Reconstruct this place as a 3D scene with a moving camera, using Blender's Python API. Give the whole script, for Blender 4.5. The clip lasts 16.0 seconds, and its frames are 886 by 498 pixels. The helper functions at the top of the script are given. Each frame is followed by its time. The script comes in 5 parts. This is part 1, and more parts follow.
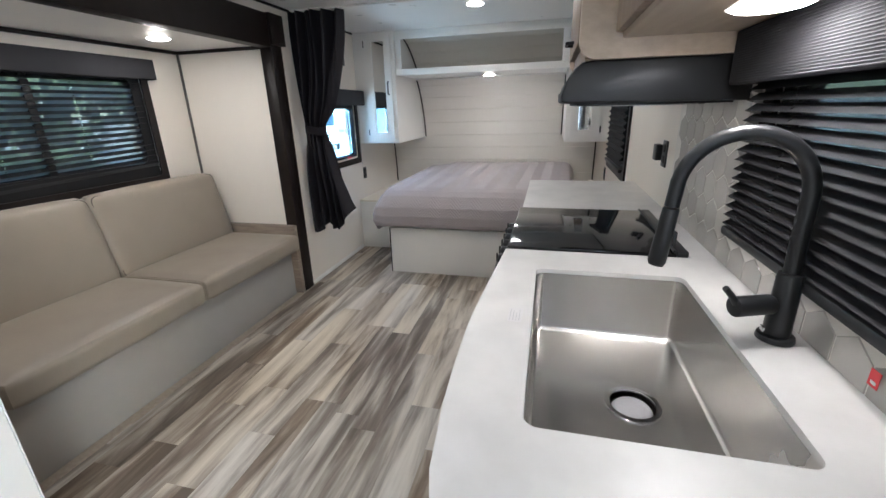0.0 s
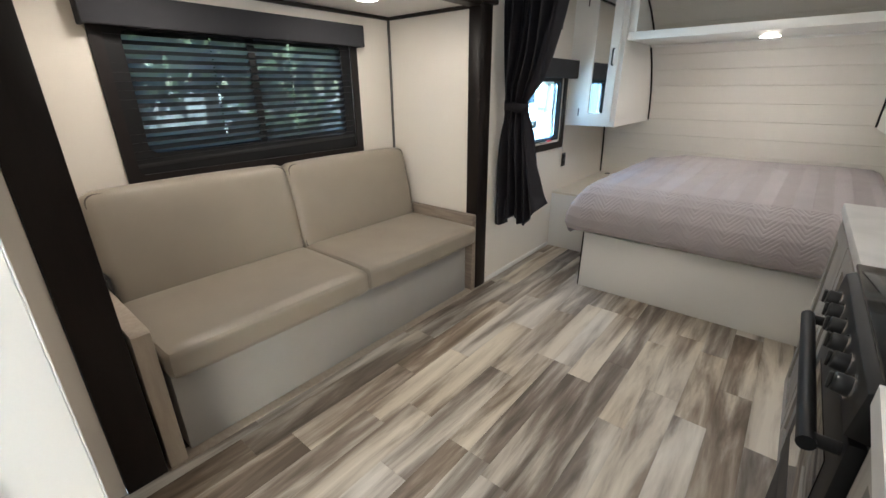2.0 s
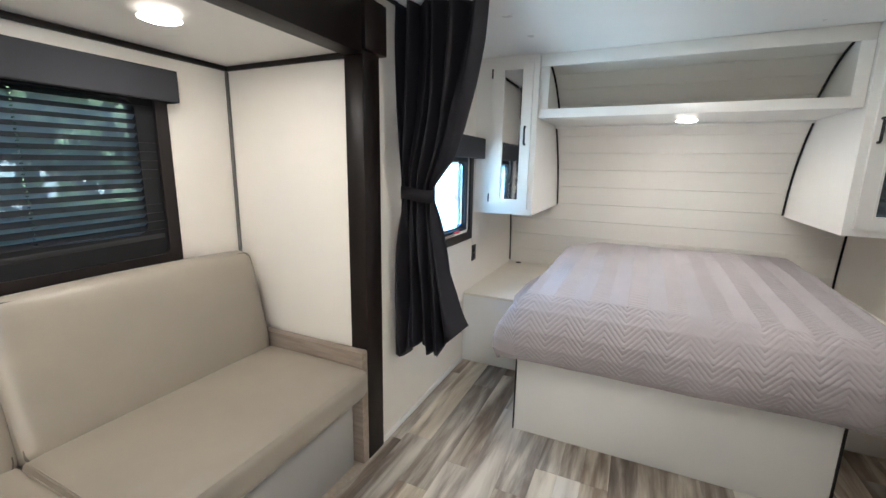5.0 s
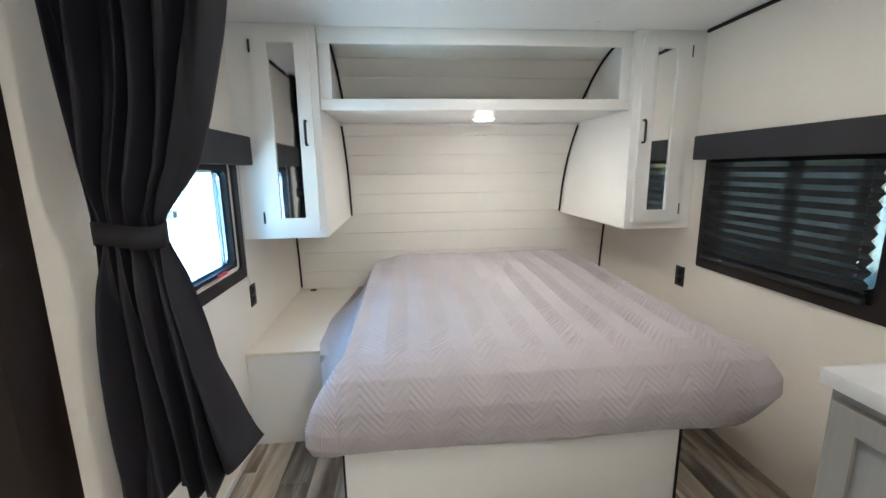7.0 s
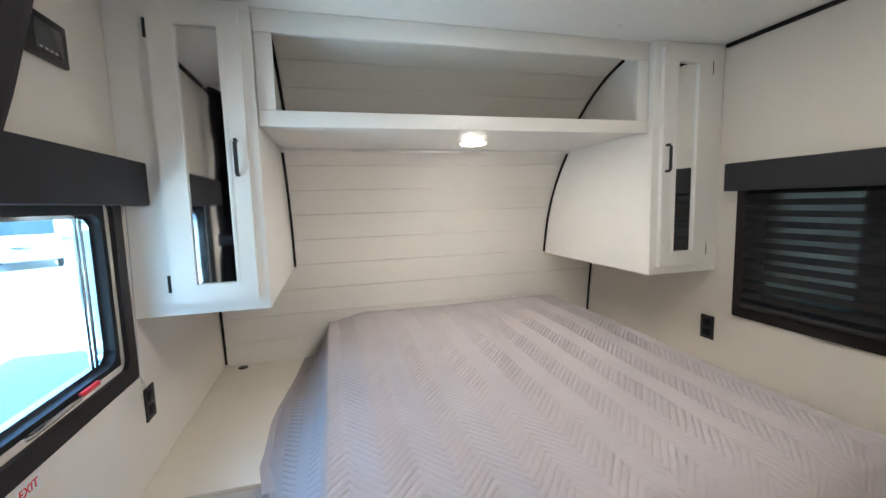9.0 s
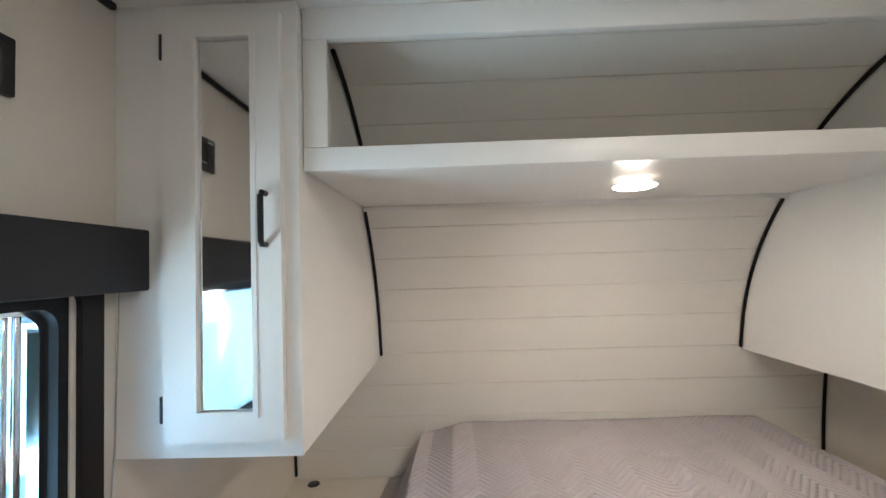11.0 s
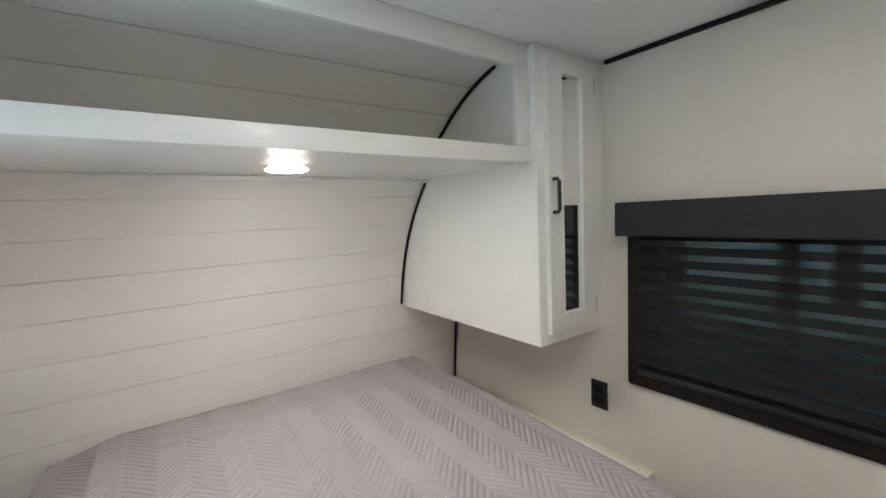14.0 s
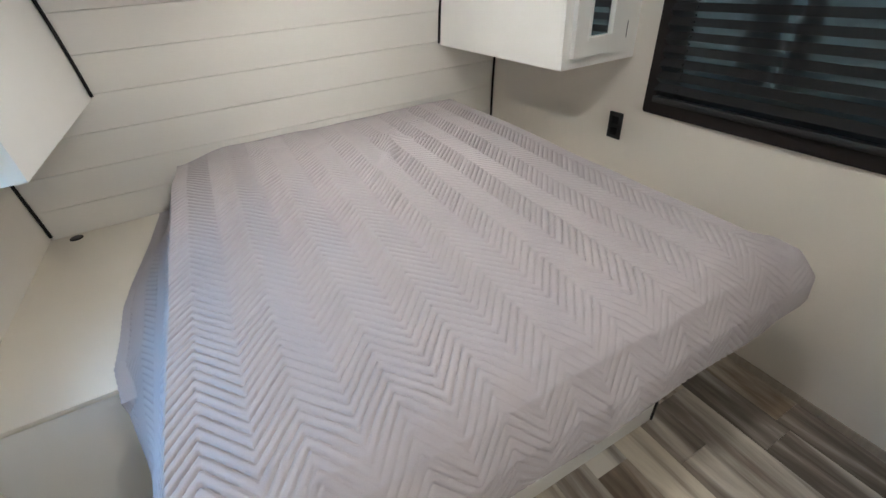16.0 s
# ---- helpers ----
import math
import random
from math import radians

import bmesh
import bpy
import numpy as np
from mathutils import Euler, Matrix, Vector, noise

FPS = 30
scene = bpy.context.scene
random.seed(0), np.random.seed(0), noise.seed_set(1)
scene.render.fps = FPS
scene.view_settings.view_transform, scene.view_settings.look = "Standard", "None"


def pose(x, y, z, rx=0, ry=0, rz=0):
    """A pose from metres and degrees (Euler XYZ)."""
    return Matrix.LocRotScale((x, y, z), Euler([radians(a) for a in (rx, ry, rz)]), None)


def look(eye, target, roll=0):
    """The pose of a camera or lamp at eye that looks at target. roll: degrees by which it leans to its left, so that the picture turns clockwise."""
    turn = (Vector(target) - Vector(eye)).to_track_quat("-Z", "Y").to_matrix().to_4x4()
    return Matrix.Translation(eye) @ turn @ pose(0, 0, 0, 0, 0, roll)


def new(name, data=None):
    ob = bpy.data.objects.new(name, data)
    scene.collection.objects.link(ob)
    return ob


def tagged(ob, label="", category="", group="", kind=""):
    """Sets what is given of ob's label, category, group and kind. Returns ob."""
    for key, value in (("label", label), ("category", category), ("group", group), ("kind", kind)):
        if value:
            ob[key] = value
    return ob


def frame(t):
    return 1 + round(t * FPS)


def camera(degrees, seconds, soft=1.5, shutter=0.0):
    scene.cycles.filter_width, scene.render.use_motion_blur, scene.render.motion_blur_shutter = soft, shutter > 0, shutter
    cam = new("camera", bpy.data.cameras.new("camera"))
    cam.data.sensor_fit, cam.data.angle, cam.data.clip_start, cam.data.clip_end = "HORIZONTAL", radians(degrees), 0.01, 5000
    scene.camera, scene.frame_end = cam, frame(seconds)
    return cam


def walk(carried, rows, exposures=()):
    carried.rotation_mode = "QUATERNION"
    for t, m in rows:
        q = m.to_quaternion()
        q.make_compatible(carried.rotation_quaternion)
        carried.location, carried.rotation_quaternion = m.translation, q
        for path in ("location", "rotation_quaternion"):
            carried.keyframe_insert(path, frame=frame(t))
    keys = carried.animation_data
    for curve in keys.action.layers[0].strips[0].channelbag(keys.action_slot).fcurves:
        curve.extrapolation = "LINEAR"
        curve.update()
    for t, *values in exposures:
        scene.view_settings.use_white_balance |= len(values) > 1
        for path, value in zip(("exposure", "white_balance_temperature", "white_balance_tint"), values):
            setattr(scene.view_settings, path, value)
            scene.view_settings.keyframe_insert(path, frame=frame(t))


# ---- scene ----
cam = camera(94.0, 16.0)
PATH = [
    (0, (-0.121, 0.041, 1.342), (-0.592, 1.875, 0.699), -1.6),
    (0.5, (-0.142, 0.08, 1.327), (-0.753, 1.866, 0.667), -1.4),
    (1, (-0.262, 0.167, 1.331), (-1.049, 1.878, 0.659), -1.2),
    (1.5, (-0.393, 0.304, 1.322), (-1.386, 1.891, 0.616), -0.7),
    (2, (-0.413, 0.522, 1.319), (-1.61, 1.953, 0.598), -0.4),
    (2.5, (-0.407, 0.679, 1.29), (-1.761, 1.981, 0.603), 0.0),
    (3, (-0.42, 0.736, 1.279), (-1.876, 1.953, 0.648), 0.2),
    (3.5, (-0.533, 0.785, 1.281), (-1.979, 2.053, 0.734), 0.8),
    (4, (-0.702, 0.925, 1.32), (-2.037, 2.339, 0.851), 1.0),
    (4.5, (-0.808, 1.079, 1.341), (-1.924, 2.682, 0.909), 1.3),
    (5, (-0.927, 1.285, 1.337), (-1.751, 3.065, 0.946), 1.0),
    (5.2, (-0.963, 1.373, 1.346), (-1.665, 3.208, 0.968), 0.6),
    (7.3, (-1.155, 1.96, 1.36), (-0.892, 3.906, 0.981), -0.9),
    (7.5, (-1.153, 2.028, 1.356), (-0.843, 3.967, 0.975), -1.0),
    (8, (-1.143, 2.17, 1.346), (-0.702, 4.078, 0.94), -0.8),
    (8.5, (-1.213, 2.334, 1.358), (-0.678, 4.231, 1.021), -1.1),
    (9, (-1.319, 2.461, 1.374), (-0.807, 4.382, 1.153), -1.6),
    (9.5, (-1.3, 2.583, 1.4), (-0.933, 4.547, 1.309), -2.0),
    (9.7, (-1.269, 2.643, 1.413), (-0.988, 4.622, 1.369), -2.1),
    (11.8, (-1.177, 3.212, 1.442), (-1.259, 5.207, 1.556), -1.5),
    (12, (-1.159, 3.215, 1.457), (-1.128, 5.212, 1.59), -1.3),
    (12.5, (-1.133, 3.208, 1.482), (-0.748, 5.158, 1.70), -0.8),
    (13, (-1.101, 3.189, 1.527), (-0.314, 5.012, 1.763), -1.4),
    (13.5, (-1.047, 3.115, 1.529), (0.011, 4.808, 1.645), -2.0),
    (14, (-1.026, 3.038, 1.488), (0.129, 4.663, 1.324), -2.4),
    (14.5, (-1.047, 2.947, 1.447), (-0.016, 4.59, 0.958), -3.1),
    (15, (-1.069, 2.855, 1.415), (-0.237, 4.519, 0.682), -3.9),
    (15.5, (-1.118, 2.813, 1.385), (-0.396, 4.428, 0.453), -4.3),
    (16, (-1.107, 2.753, 1.373), (-0.379, 4.237, 0.247), -4.5),
]
walk(cam, [(t, look(eye, target, roll)) for t, eye, target, roll in PATH], [(0, 3.8, 5800, 12), (1.0, 3.78, 5950, 12), (2.0, 3.83, 6250, 11), (3.0, 4.06, 6250, 10), (3.6, 4.2, 5900, 9), (5, 4.24, 5950, 10), (7.4, 4.26, 6050, 9), (8.2, 4.15, 6150, 10), (9.5, 4.0, 6300, 11), (11.8, 3.76, 6600, 14), (12.8, 3.75, 6600, 14), (14, 3.9, 6000, 10), (16, 4.0, 6000, 9)])

# ---- world, sun, exposure ----
world = bpy.data.worlds.new("sky")
scene.world = world
world.use_nodes = True
wn = world.node_tree.nodes
sky = wn.new("ShaderNodeTexSky")
sky.sky_type = "NISHITA"
sky.sun_disc = False
sky.sun_elevation, sky.sun_rotation = radians(27), radians(140)
wn["Background"].inputs[1].default_value = 0.15
world.node_tree.links.new(sky.outputs[0], wn["Background"].inputs[0])
sun = new("sun", bpy.data.lights.new("sun", "SUN"))
sun.data.energy, sun.data.angle, sun.data.color = 5.0, radians(0.5), (1.0, 0.95, 0.88)
sun.matrix_world = look((8.0, -9.6, 6.3), (0, 0, 0))


def area(name, at, target, w, h, watts, colour=(1, 1, 1), round_=False):
    lamp = bpy.data.lights.new(name, "AREA")
    lamp.shape = "DISK" if round_ else "RECTANGLE"
    lamp.size, lamp.size_y, lamp.energy, lamp.color = w, h, watts, colour
    ob = new(name, lamp)
    ob.matrix_world = look(at, target)
    return ob


WARM = (1.0, 0.90, 0.775)
DAY = (0.72, 0.88, 1.0)
# the pucks at y 1.50 and -0.55 are unseen, added to light the galley
PUCKS = [(-2.25, 2.13, 1.77), (-2.30, 1.20, 1.77), (-0.70, 4.22, 1.65), (-0.65, 3.15, 2.02), (-0.65, 1.50, 2.02), (0.20, 0.87, 1.50), (-0.70, -0.55, 2.02)]
PUCK_WATTS = [0.08, 0.10, 0.055, 0.25, 0.19, 0.085, 0.18]
for (px, py, pz), watts in zip(PUCKS, PUCK_WATTS):
    area("puck_lamp", (px, py, pz - 0.0255), (px, py, 0), 0.08, 0.08, watts, WARM, True)
area("door_daylight", (0.42, -0.62, 1.02), (-1.5, -0.30, 0.95), 0.62, 1.7, 1.5, DAY)
# added lamp for bright sky over the small window, reaching in under its valance
area("window_daylight", (-2.80, 3.46, 1.95), (-0.75, 3.75, 0.75), 1.7, 0.75, 3.6, (0.60, 0.80, 1.0))
# added hidden lamp for the sunlit lot, shining upwards in through the small window
area("lot_daylight", (-2.42, 3.36, 0.72), (-0.9, 3.75, 1.45), 0.75, 0.45, 1.5, (0.68, 0.91, 1.0))


# ---- materials ----
def material(name, rgb, rough=0.5, metal=0.0, alt=None, scale=8.0, fine=180.0, mix=0.5, bump=0.05, stretch=(1, 1, 1), vary=0.0, coat=0.0, sheen=0.0, depth=0.002, wear=0.06):
    """A surface of two tones at a coarse scale with a fine grain in tone, gloss and relief."""
    m = bpy.data.materials.new(name)
    m.use_nodes = True
    n, l = m.node_tree.nodes, m.node_tree.links
    b = n["Principled BSDF"]
    tc = n.new("ShaderNodeTexCoord")
    mp = n.new("ShaderNodeMapping")
    mp.inputs["Scale"].default_value = stretch
    l.new(tc.outputs["Object"], mp.inputs["Vector"])
    big, small = n.new("ShaderNodeTexNoise"), n.new("ShaderNodeTexNoise")
    big.inputs["Scale"].default_value, small.inputs["Scale"].default_value = scale, fine
    big.inputs["Detail"].default_value, small.inputs["Detail"].default_value = 6, 3
    for t in (big, small):
        l.new(mp.outputs[0], t.inputs["Vector"])
    alt = alt or tuple(c * 0.9 for c in rgb)
    ramp = n.new("ShaderNodeMapRange")
    ramp.inputs["From Min"].default_value, ramp.inputs["From Max"].default_value = 0.35, 0.65
    ramp.inputs["To Max"].default_value = mix
    l.new(big.outputs["Fac"], ramp.inputs["Value"])
    two = n.new("ShaderNodeMix")
    two.data_type = "RGBA"
    two.inputs["A"].default_value, two.inputs["B"].default_value = (*rgb, 1), (*alt, 1)
    l.new(ramp.outputs[0], two.inputs["Factor"])
    hsv = n.new("ShaderNodeHueSaturation")
    l.new(two.outputs["Result"], hsv.inputs["Color"])
    tone = n.new("ShaderNodeMapRange")
    tone.inputs["To Min"].default_value, tone.inputs["To Max"].default_value = 1 - wear, 1 + wear
    l.new(small.outputs["Fac"], tone.inputs["Value"])
    if vary:
        info = n.new("ShaderNodeObjectInfo")
        r = n.new("ShaderNodeMapRange")
        r.inputs["To Min"].default_value, r.inputs["To Max"].default_value = 1 - vary, 1 + vary
        l.new(info.outputs["Random"], r.inputs["Value"])
        mul = n.new("ShaderNodeMath")
        mul.operation = "MULTIPLY"
        l.new(tone.outputs[0], mul.inputs[0])
        l.new(r.outputs[0], mul.inputs[1])
        l.new(mul.outputs[0], hsv.inputs["Value"])
    else:
        l.new(tone.outputs[0], hsv.inputs["Value"])
    l.new(hsv.outputs[0], b.inputs["Base Color"])
    rr = n.new("ShaderNodeMapRange")
    rr.inputs["To Min"].default_value, rr.inputs["To Max"].default_value = max(rough - 0.07, 0.02), min(rough + 0.07, 1)
    l.new(big.outputs["Fac"], rr.inputs["Value"])
    l.new(rr.outputs[0], b.inputs["Roughness"])
    b.inputs["Metallic"].default_value = metal
    b.inputs["Coat Weight"].default_value = coat
    b.inputs["Sheen Weight"].default_value = sheen
    if bump:
        bp = n.new("ShaderNodeBump")
        bp.inputs["Strength"].default_value, bp.inputs["Distance"].default_value = bump, depth
        l.new(small.outputs["Fac"], bp.inputs["Height"])
        l.new(bp.outputs[0], b.inputs["Normal"])
    return m


def glass(name, tint, gloss=0.04):
    m = bpy.data.materials.new(name)
    m.use_nodes = True
    n, l = m.node_tree.nodes, m.node_tree.links
    n.remove(n["Principled BSDF"])
    tr, gl, mx, fr = n.new("ShaderNodeBsdfTransparent"), n.new("ShaderNodeBsdfGlossy"), n.new("ShaderNodeMixShader"), n.new("ShaderNodeLayerWeight")
    tr.inputs[0].default_value = (*tint, 1)
    gl.inputs["Roughness"].default_value = 0.02
    fr.inputs["Blend"].default_value = 0.5
    power, span = n.new("ShaderNodeMath"), n.new("ShaderNodeMapRange")
    power.operation = "POWER"
    power.inputs[1].default_value = 5.0
    span.inputs["To Min"].default_value, span.inputs["To Max"].default_value = gloss, 0.85
    l.new(fr.outputs["Facing"], power.inputs[0])
    l.new(power.outputs[0], span.inputs["Value"])
    l.new(span.outputs[0], mx.inputs[0])
    l.new(tr.outputs[0], mx.inputs[1])
    l.new(gl.outputs[0], mx.inputs[2])
    l.new(mx.outputs[0], n["Material Output"].inputs[0])
    return m


def sheer(name, rgb, open_, pass_=0.1):
    """Dark woven shade cloth that lets part of the light pass between its threads."""
    m = material(name, rgb, 0.75, fine=500, scale=30, bump=0.15)
    n, l = m.node_tree.nodes, m.node_tree.links
    tr, mx, no = n.new("ShaderNodeBsdfTransparent"), n.new("ShaderNodeMixShader"), n.new("ShaderNodeTexNoise")
    tc = n.new("ShaderNodeTexCoord")
    no.inputs["Scale"].default_value = 60
    r = n.new("ShaderNodeMapRange")
    r.inputs["To Min"].default_value, r.inputs["To Max"].default_value = open_ * 0.75, open_ * 1.25
    l.new(tc.outputs["Object"], no.inputs["Vector"])
    l.new(no.outputs["Fac"], r.inputs["Value"])
    l.new(r.outputs[0], mx.inputs[0])
    tl, soft = n.new("ShaderNodeBsdfTranslucent"), n.new("ShaderNodeMixShader")
    tl.inputs[0].default_value = (0.46, 0.47, 0.45, 1)
    soft.inputs[0].default_value = pass_
    l.new(n["Principled BSDF"].outputs[0], soft.inputs[1])
    l.new(tl.outputs[0], soft.inputs[2])
    l.new(soft.outputs[0], mx.inputs[1])
    l.new(tr.outputs[0], mx.inputs[2])
    l.new(mx.outputs[0], n["Material Output"].inputs[0])
    return m


def glow(name, rgb, strength):
    m = bpy.data.materials.new(name)
    m.use_nodes = True
    b = m.node_tree.nodes["Principled BSDF"]
    b.inputs["Emission Color"].default_value, b.inputs["Emission Strength"].default_value = (*rgb, 1), strength
    b.inputs["Base Color"].default_value = (*rgb, 1)
    return m


def plank_floor(name, lift=0.0):
    """Printed vinyl planks: each one takes its own greys and browns, with long streaks along it."""
    m = bpy.data.materials.new(name)
    m.use_nodes = True
    n, l = m.node_tree.nodes, m.node_tree.links
    b = n["Principled BSDF"]
    tc, info, mp = n.new("ShaderNodeTexCoord"), n.new("ShaderNodeObjectInfo"), n.new("ShaderNodeMapping")
    sc = n.new("ShaderNodeVectorMath")
    sc.operation = "SCALE"
    sc.inputs[0].default_value = (37.0, 53.0, 11.0)
    l.new(info.outputs["Random"], sc.inputs["Scale"])
    l.new(sc.outputs[0], mp.inputs["Location"])
    mp.inputs["Scale"].default_value = (11.0, 1.2, 11.0)
    l.new(tc.outputs["Object"], mp.inputs["Vector"])
    streak, grain = n.new("ShaderNodeTexNoise"), n.new("ShaderNodeTexNoise")
    streak.inputs["Scale"].default_value, streak.inputs["Detail"].default_value, streak.inputs["Roughness"].default_value = 1.0, 5, 0.55
    streak.inputs["Distortion"].default_value = 0.5
    grain.inputs["Scale"].default_value, grain.inputs["Detail"].default_value = 9.0, 4
    for t in (streak, grain):
        l.new(mp.outputs[0], t.inputs["Vector"])
    ramp = n.new("ShaderNodeValToRGB")
    e = ramp.color_ramp.elements
    e[0].position, e[0].color = 0.31, (0.13, 0.105, 0.085, 1)
    e[1].position, e[1].color = 0.70, (0.74, 0.69, 0.61, 1)
    for p, c in ((0.425, (0.255, 0.215, 0.178, 1)), (0.50, (0.41, 0.365, 0.312, 1)), (0.575, (0.58, 0.53, 0.46, 1))):
        x = e.new(p)
        x.color = c
    shift = n.new("ShaderNodeMapRange")
    shift.inputs["To Min"].default_value, shift.inputs["To Max"].default_value = lift - 0.07, lift + 0.07
    l.new(info.outputs["Random"], shift.inputs["Value"])
    add = n.new("ShaderNodeMath")
    l.new(streak.outputs["Fac"], add.inputs[0])
    l.new(shift.outputs[0], add.inputs[1])
    g = n.new("ShaderNodeMapRange")
    g.inputs["To Min"].default_value, g.inputs["To Max"].default_value = -0.045, 0.045
    l.new(grain.outputs["Fac"], g.inputs["Value"])
    add2 = n.new("ShaderNodeMath")
    l.new(add.outputs[0], add2.inputs[0])
    l.new(g.outputs[0], add2.inputs[1])
    l.new(add2.outputs[0], ramp.inputs[0])
    frac = n.new("ShaderNodeMath")
    frac.operation = "FRACT"
    mul = n.new("ShaderNodeMath")
    mul.operation = "MULTIPLY"
    mul.inputs[1].default_value = 7.31
    l.new(info.outputs["Random"], mul.inputs[0])
    l.new(mul.outputs[0], frac.inputs[0])
    hsv = n.new("ShaderNodeHueSaturation")
    sat = n.new("ShaderNodeMapRange")
    sat.inputs["To Min"].default_value, sat.inputs["To Max"].default_value = 0.85, 1.5
    l.new(frac.outputs[0], sat.inputs["Value"])
    l.new(sat.outputs[0], hsv.inputs["Saturation"])
    l.new(ramp.outputs[0], hsv.inputs["Color"])
    l.new(hsv.outputs[0], b.inputs["Base Color"])
    r = n.new("ShaderNodeMapRange")
    r.inputs["To Min"].default_value, r.inputs["To Max"].default_value = 0.30, 0.48
    l.new(grain.outputs["Fac"], r.inputs["Value"])
    l.new(r.outputs[0], b.inputs["Roughness"])
    bp = n.new("ShaderNodeBump")
    bp.inputs["Strength"].default_value, bp.inputs["Distance"].default_value = 0.25, 0.0008
    l.new(grain.outputs["Fac"], bp.inputs["Height"])
    l.new(bp.outputs[0], b.inputs["Normal"])
    return m


WALL = material("wall_vinyl", (0.77, 0.715, 0.64), 0.55, scale=2.5, fine=420, mix=0.25, bump=0.12, stretch=(1, 1, 0.35), depth=0.0006, wear=0.03)
CEIL = material("ceiling_vinyl", (0.84, 0.83, 0.80), 0.30, scale=3, fine=300, mix=0.2, bump=0.06, depth=0.0006, wear=0.02)
CAB = material("cabinet_white", (0.82, 0.805, 0.77), 0.33, scale=4, fine=260, mix=0.2, bump=0.05, depth=0.0005, wear=0.02)
SHIP = material("shiplap_white", (0.78, 0.745, 0.69), 0.5, scale=3, fine=160, mix=0.25, bump=0.08, stretch=(0.25, 1, 3), vary=0.012, depth=0.0006, wear=0.03)
GROOVE = material("shiplap_groove", (0.55, 0.515, 0.465), 0.8, scale=6, fine=100)
FLOOR = plank_floor("vinyl_plank", -0.02)
FLOOR_PALE = plank_floor("pale_vinyl_plank", 0.07)
SUBFLOOR = material("floor_joint", (0.12, 0.105, 0.09), 0.8, scale=5, fine=120)
BLACKWOOD = material("black_stained_trim", (0.010, 0.007, 0.006), 0.42, alt=(0.018, 0.012, 0.010), scale=6, fine=90, stretch=(4, 4, 0.6), bump=0.2, depth=0.001, wear=0.2)
TRIM = material("dark_corner_trim", (0.012, 0.010, 0.010), 0.5, scale=10, fine=120)
GREYTRIM = material("grey_corner_trim", (0.12, 0.11, 0.10), 0.5, scale=10, fine=120)
VINYL = material("sofa_vinyl", (0.29, 0.25, 0.203), 0.40, alt=(0.255, 0.222, 0.183), scale=5, fine=420, mix=0.5, bump=0.28, depth=0.0008, wear=0.05)
SOFABASE = material("sofa_base_vinyl", (0.36, 0.345, 0.32), 0.5, scale=5, fine=420, mix=0.4, bump=0.25, depth=0.0008)
PIPING = material("piping", (0.085, 0.07, 0.058), 0.6, scale=20, fine=300)
ARMWOOD = material("grey_brown_laminate", (0.21, 0.165, 0.13), 0.5, alt=(0.29, 0.235, 0.19), scale=4, fine=60, mix=0.9, stretch=(1.5, 14, 14), bump=0.1, depth=0.0006, wear=0.1)
ARMFACE = material("light_oak_laminate", (0.42, 0.355, 0.285), 0.5, alt=(0.36, 0.30, 0.24), scale=4, fine=60, mix=0.9, stretch=(14, 14, 1.5), bump=0.1, depth=0.0006, wear=0.1)
OAK = material("upper_cabinet_laminate", (0.50, 0.41, 0.32), 0.45, alt=(0.43, 0.345, 0.265), scale=4, fine=70, mix=0.9, stretch=(8, 1.2, 14), bump=0.08, depth=0.0005, wear=0.08)
OAKDARK = material("walnut_laminate", (0.20, 0.145, 0.10), 0.45, alt=(0.15, 0.105, 0.075), scale=4, fine=70, mix=0.9, stretch=(14, 14, 1.5), bump=0.1, depth=0.0005, wear=0.1)
TAUPE = material("base_cabinet_taupe", (0.27, 0.255, 0.235), 0.45, alt=(0.24, 0.225, 0.205), scale=5, fine=70, mix=0.7, stretch=(14, 14, 1.5), bump=0.08, depth=0.0005, wear=0.06)
CURTAIN = material("charcoal_curtain_cloth", (0.013, 0.012, 0.016), 0.6, alt=(0.020, 0.018, 0.023), scale=7, fine=600, bump=0.3, depth=0.0006, wear=0.2)
CURTAIN.node_tree.nodes["Principled BSDF"].inputs["Specular IOR Level"].default_value = 0.25
VALANCE = material("charcoal_valance_cloth", (0.034, 0.034, 0.038), 0.8, scale=8, fine=700, bump=0.35, depth=0.0007, wear=0.12)
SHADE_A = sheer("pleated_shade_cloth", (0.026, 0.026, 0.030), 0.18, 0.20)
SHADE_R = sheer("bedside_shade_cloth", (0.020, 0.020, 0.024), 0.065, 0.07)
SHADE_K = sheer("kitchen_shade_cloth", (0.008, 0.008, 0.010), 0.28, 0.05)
# SHADE_B, a darker copy, paints light-and-dark banding onto alternate pleats
SHADE_B = sheer("pleated_shade_dark_face", (0.014, 0.014, 0.016), 0.004, 0.008)
BRONZE = material("bronze_window_frame", (0.017, 0.0135, 0.013), 0.42, scale=12, fine=200, bump=0.06, depth=0.0004)
RUBBER = material("black_rubber", (0.012, 0.012, 0.013), 0.5, scale=15, fine=200)
PANE = glass("tinted_glass", (0.52, 0.70, 0.81))
DARKPANE = glass("dark_tinted_glass", (0.48, 0.55, 0.56))
DEEPPANE = glass("deep_tinted_glass", (0.24, 0.295, 0.305))
for m in (BLACKWOOD, TRIM, VALANCE, BRONZE, RUBBER, SHADE_A, SHADE_B, SHADE_K, SHADE_R):
    m.node_tree.nodes["Principled BSDF"].inputs["Specular IOR Level"].default_value = 0.22
CHROME = material("chrome", (0.75, 0.75, 0.76), 0.12, 1.0, scale=20, fine=200, bump=0)
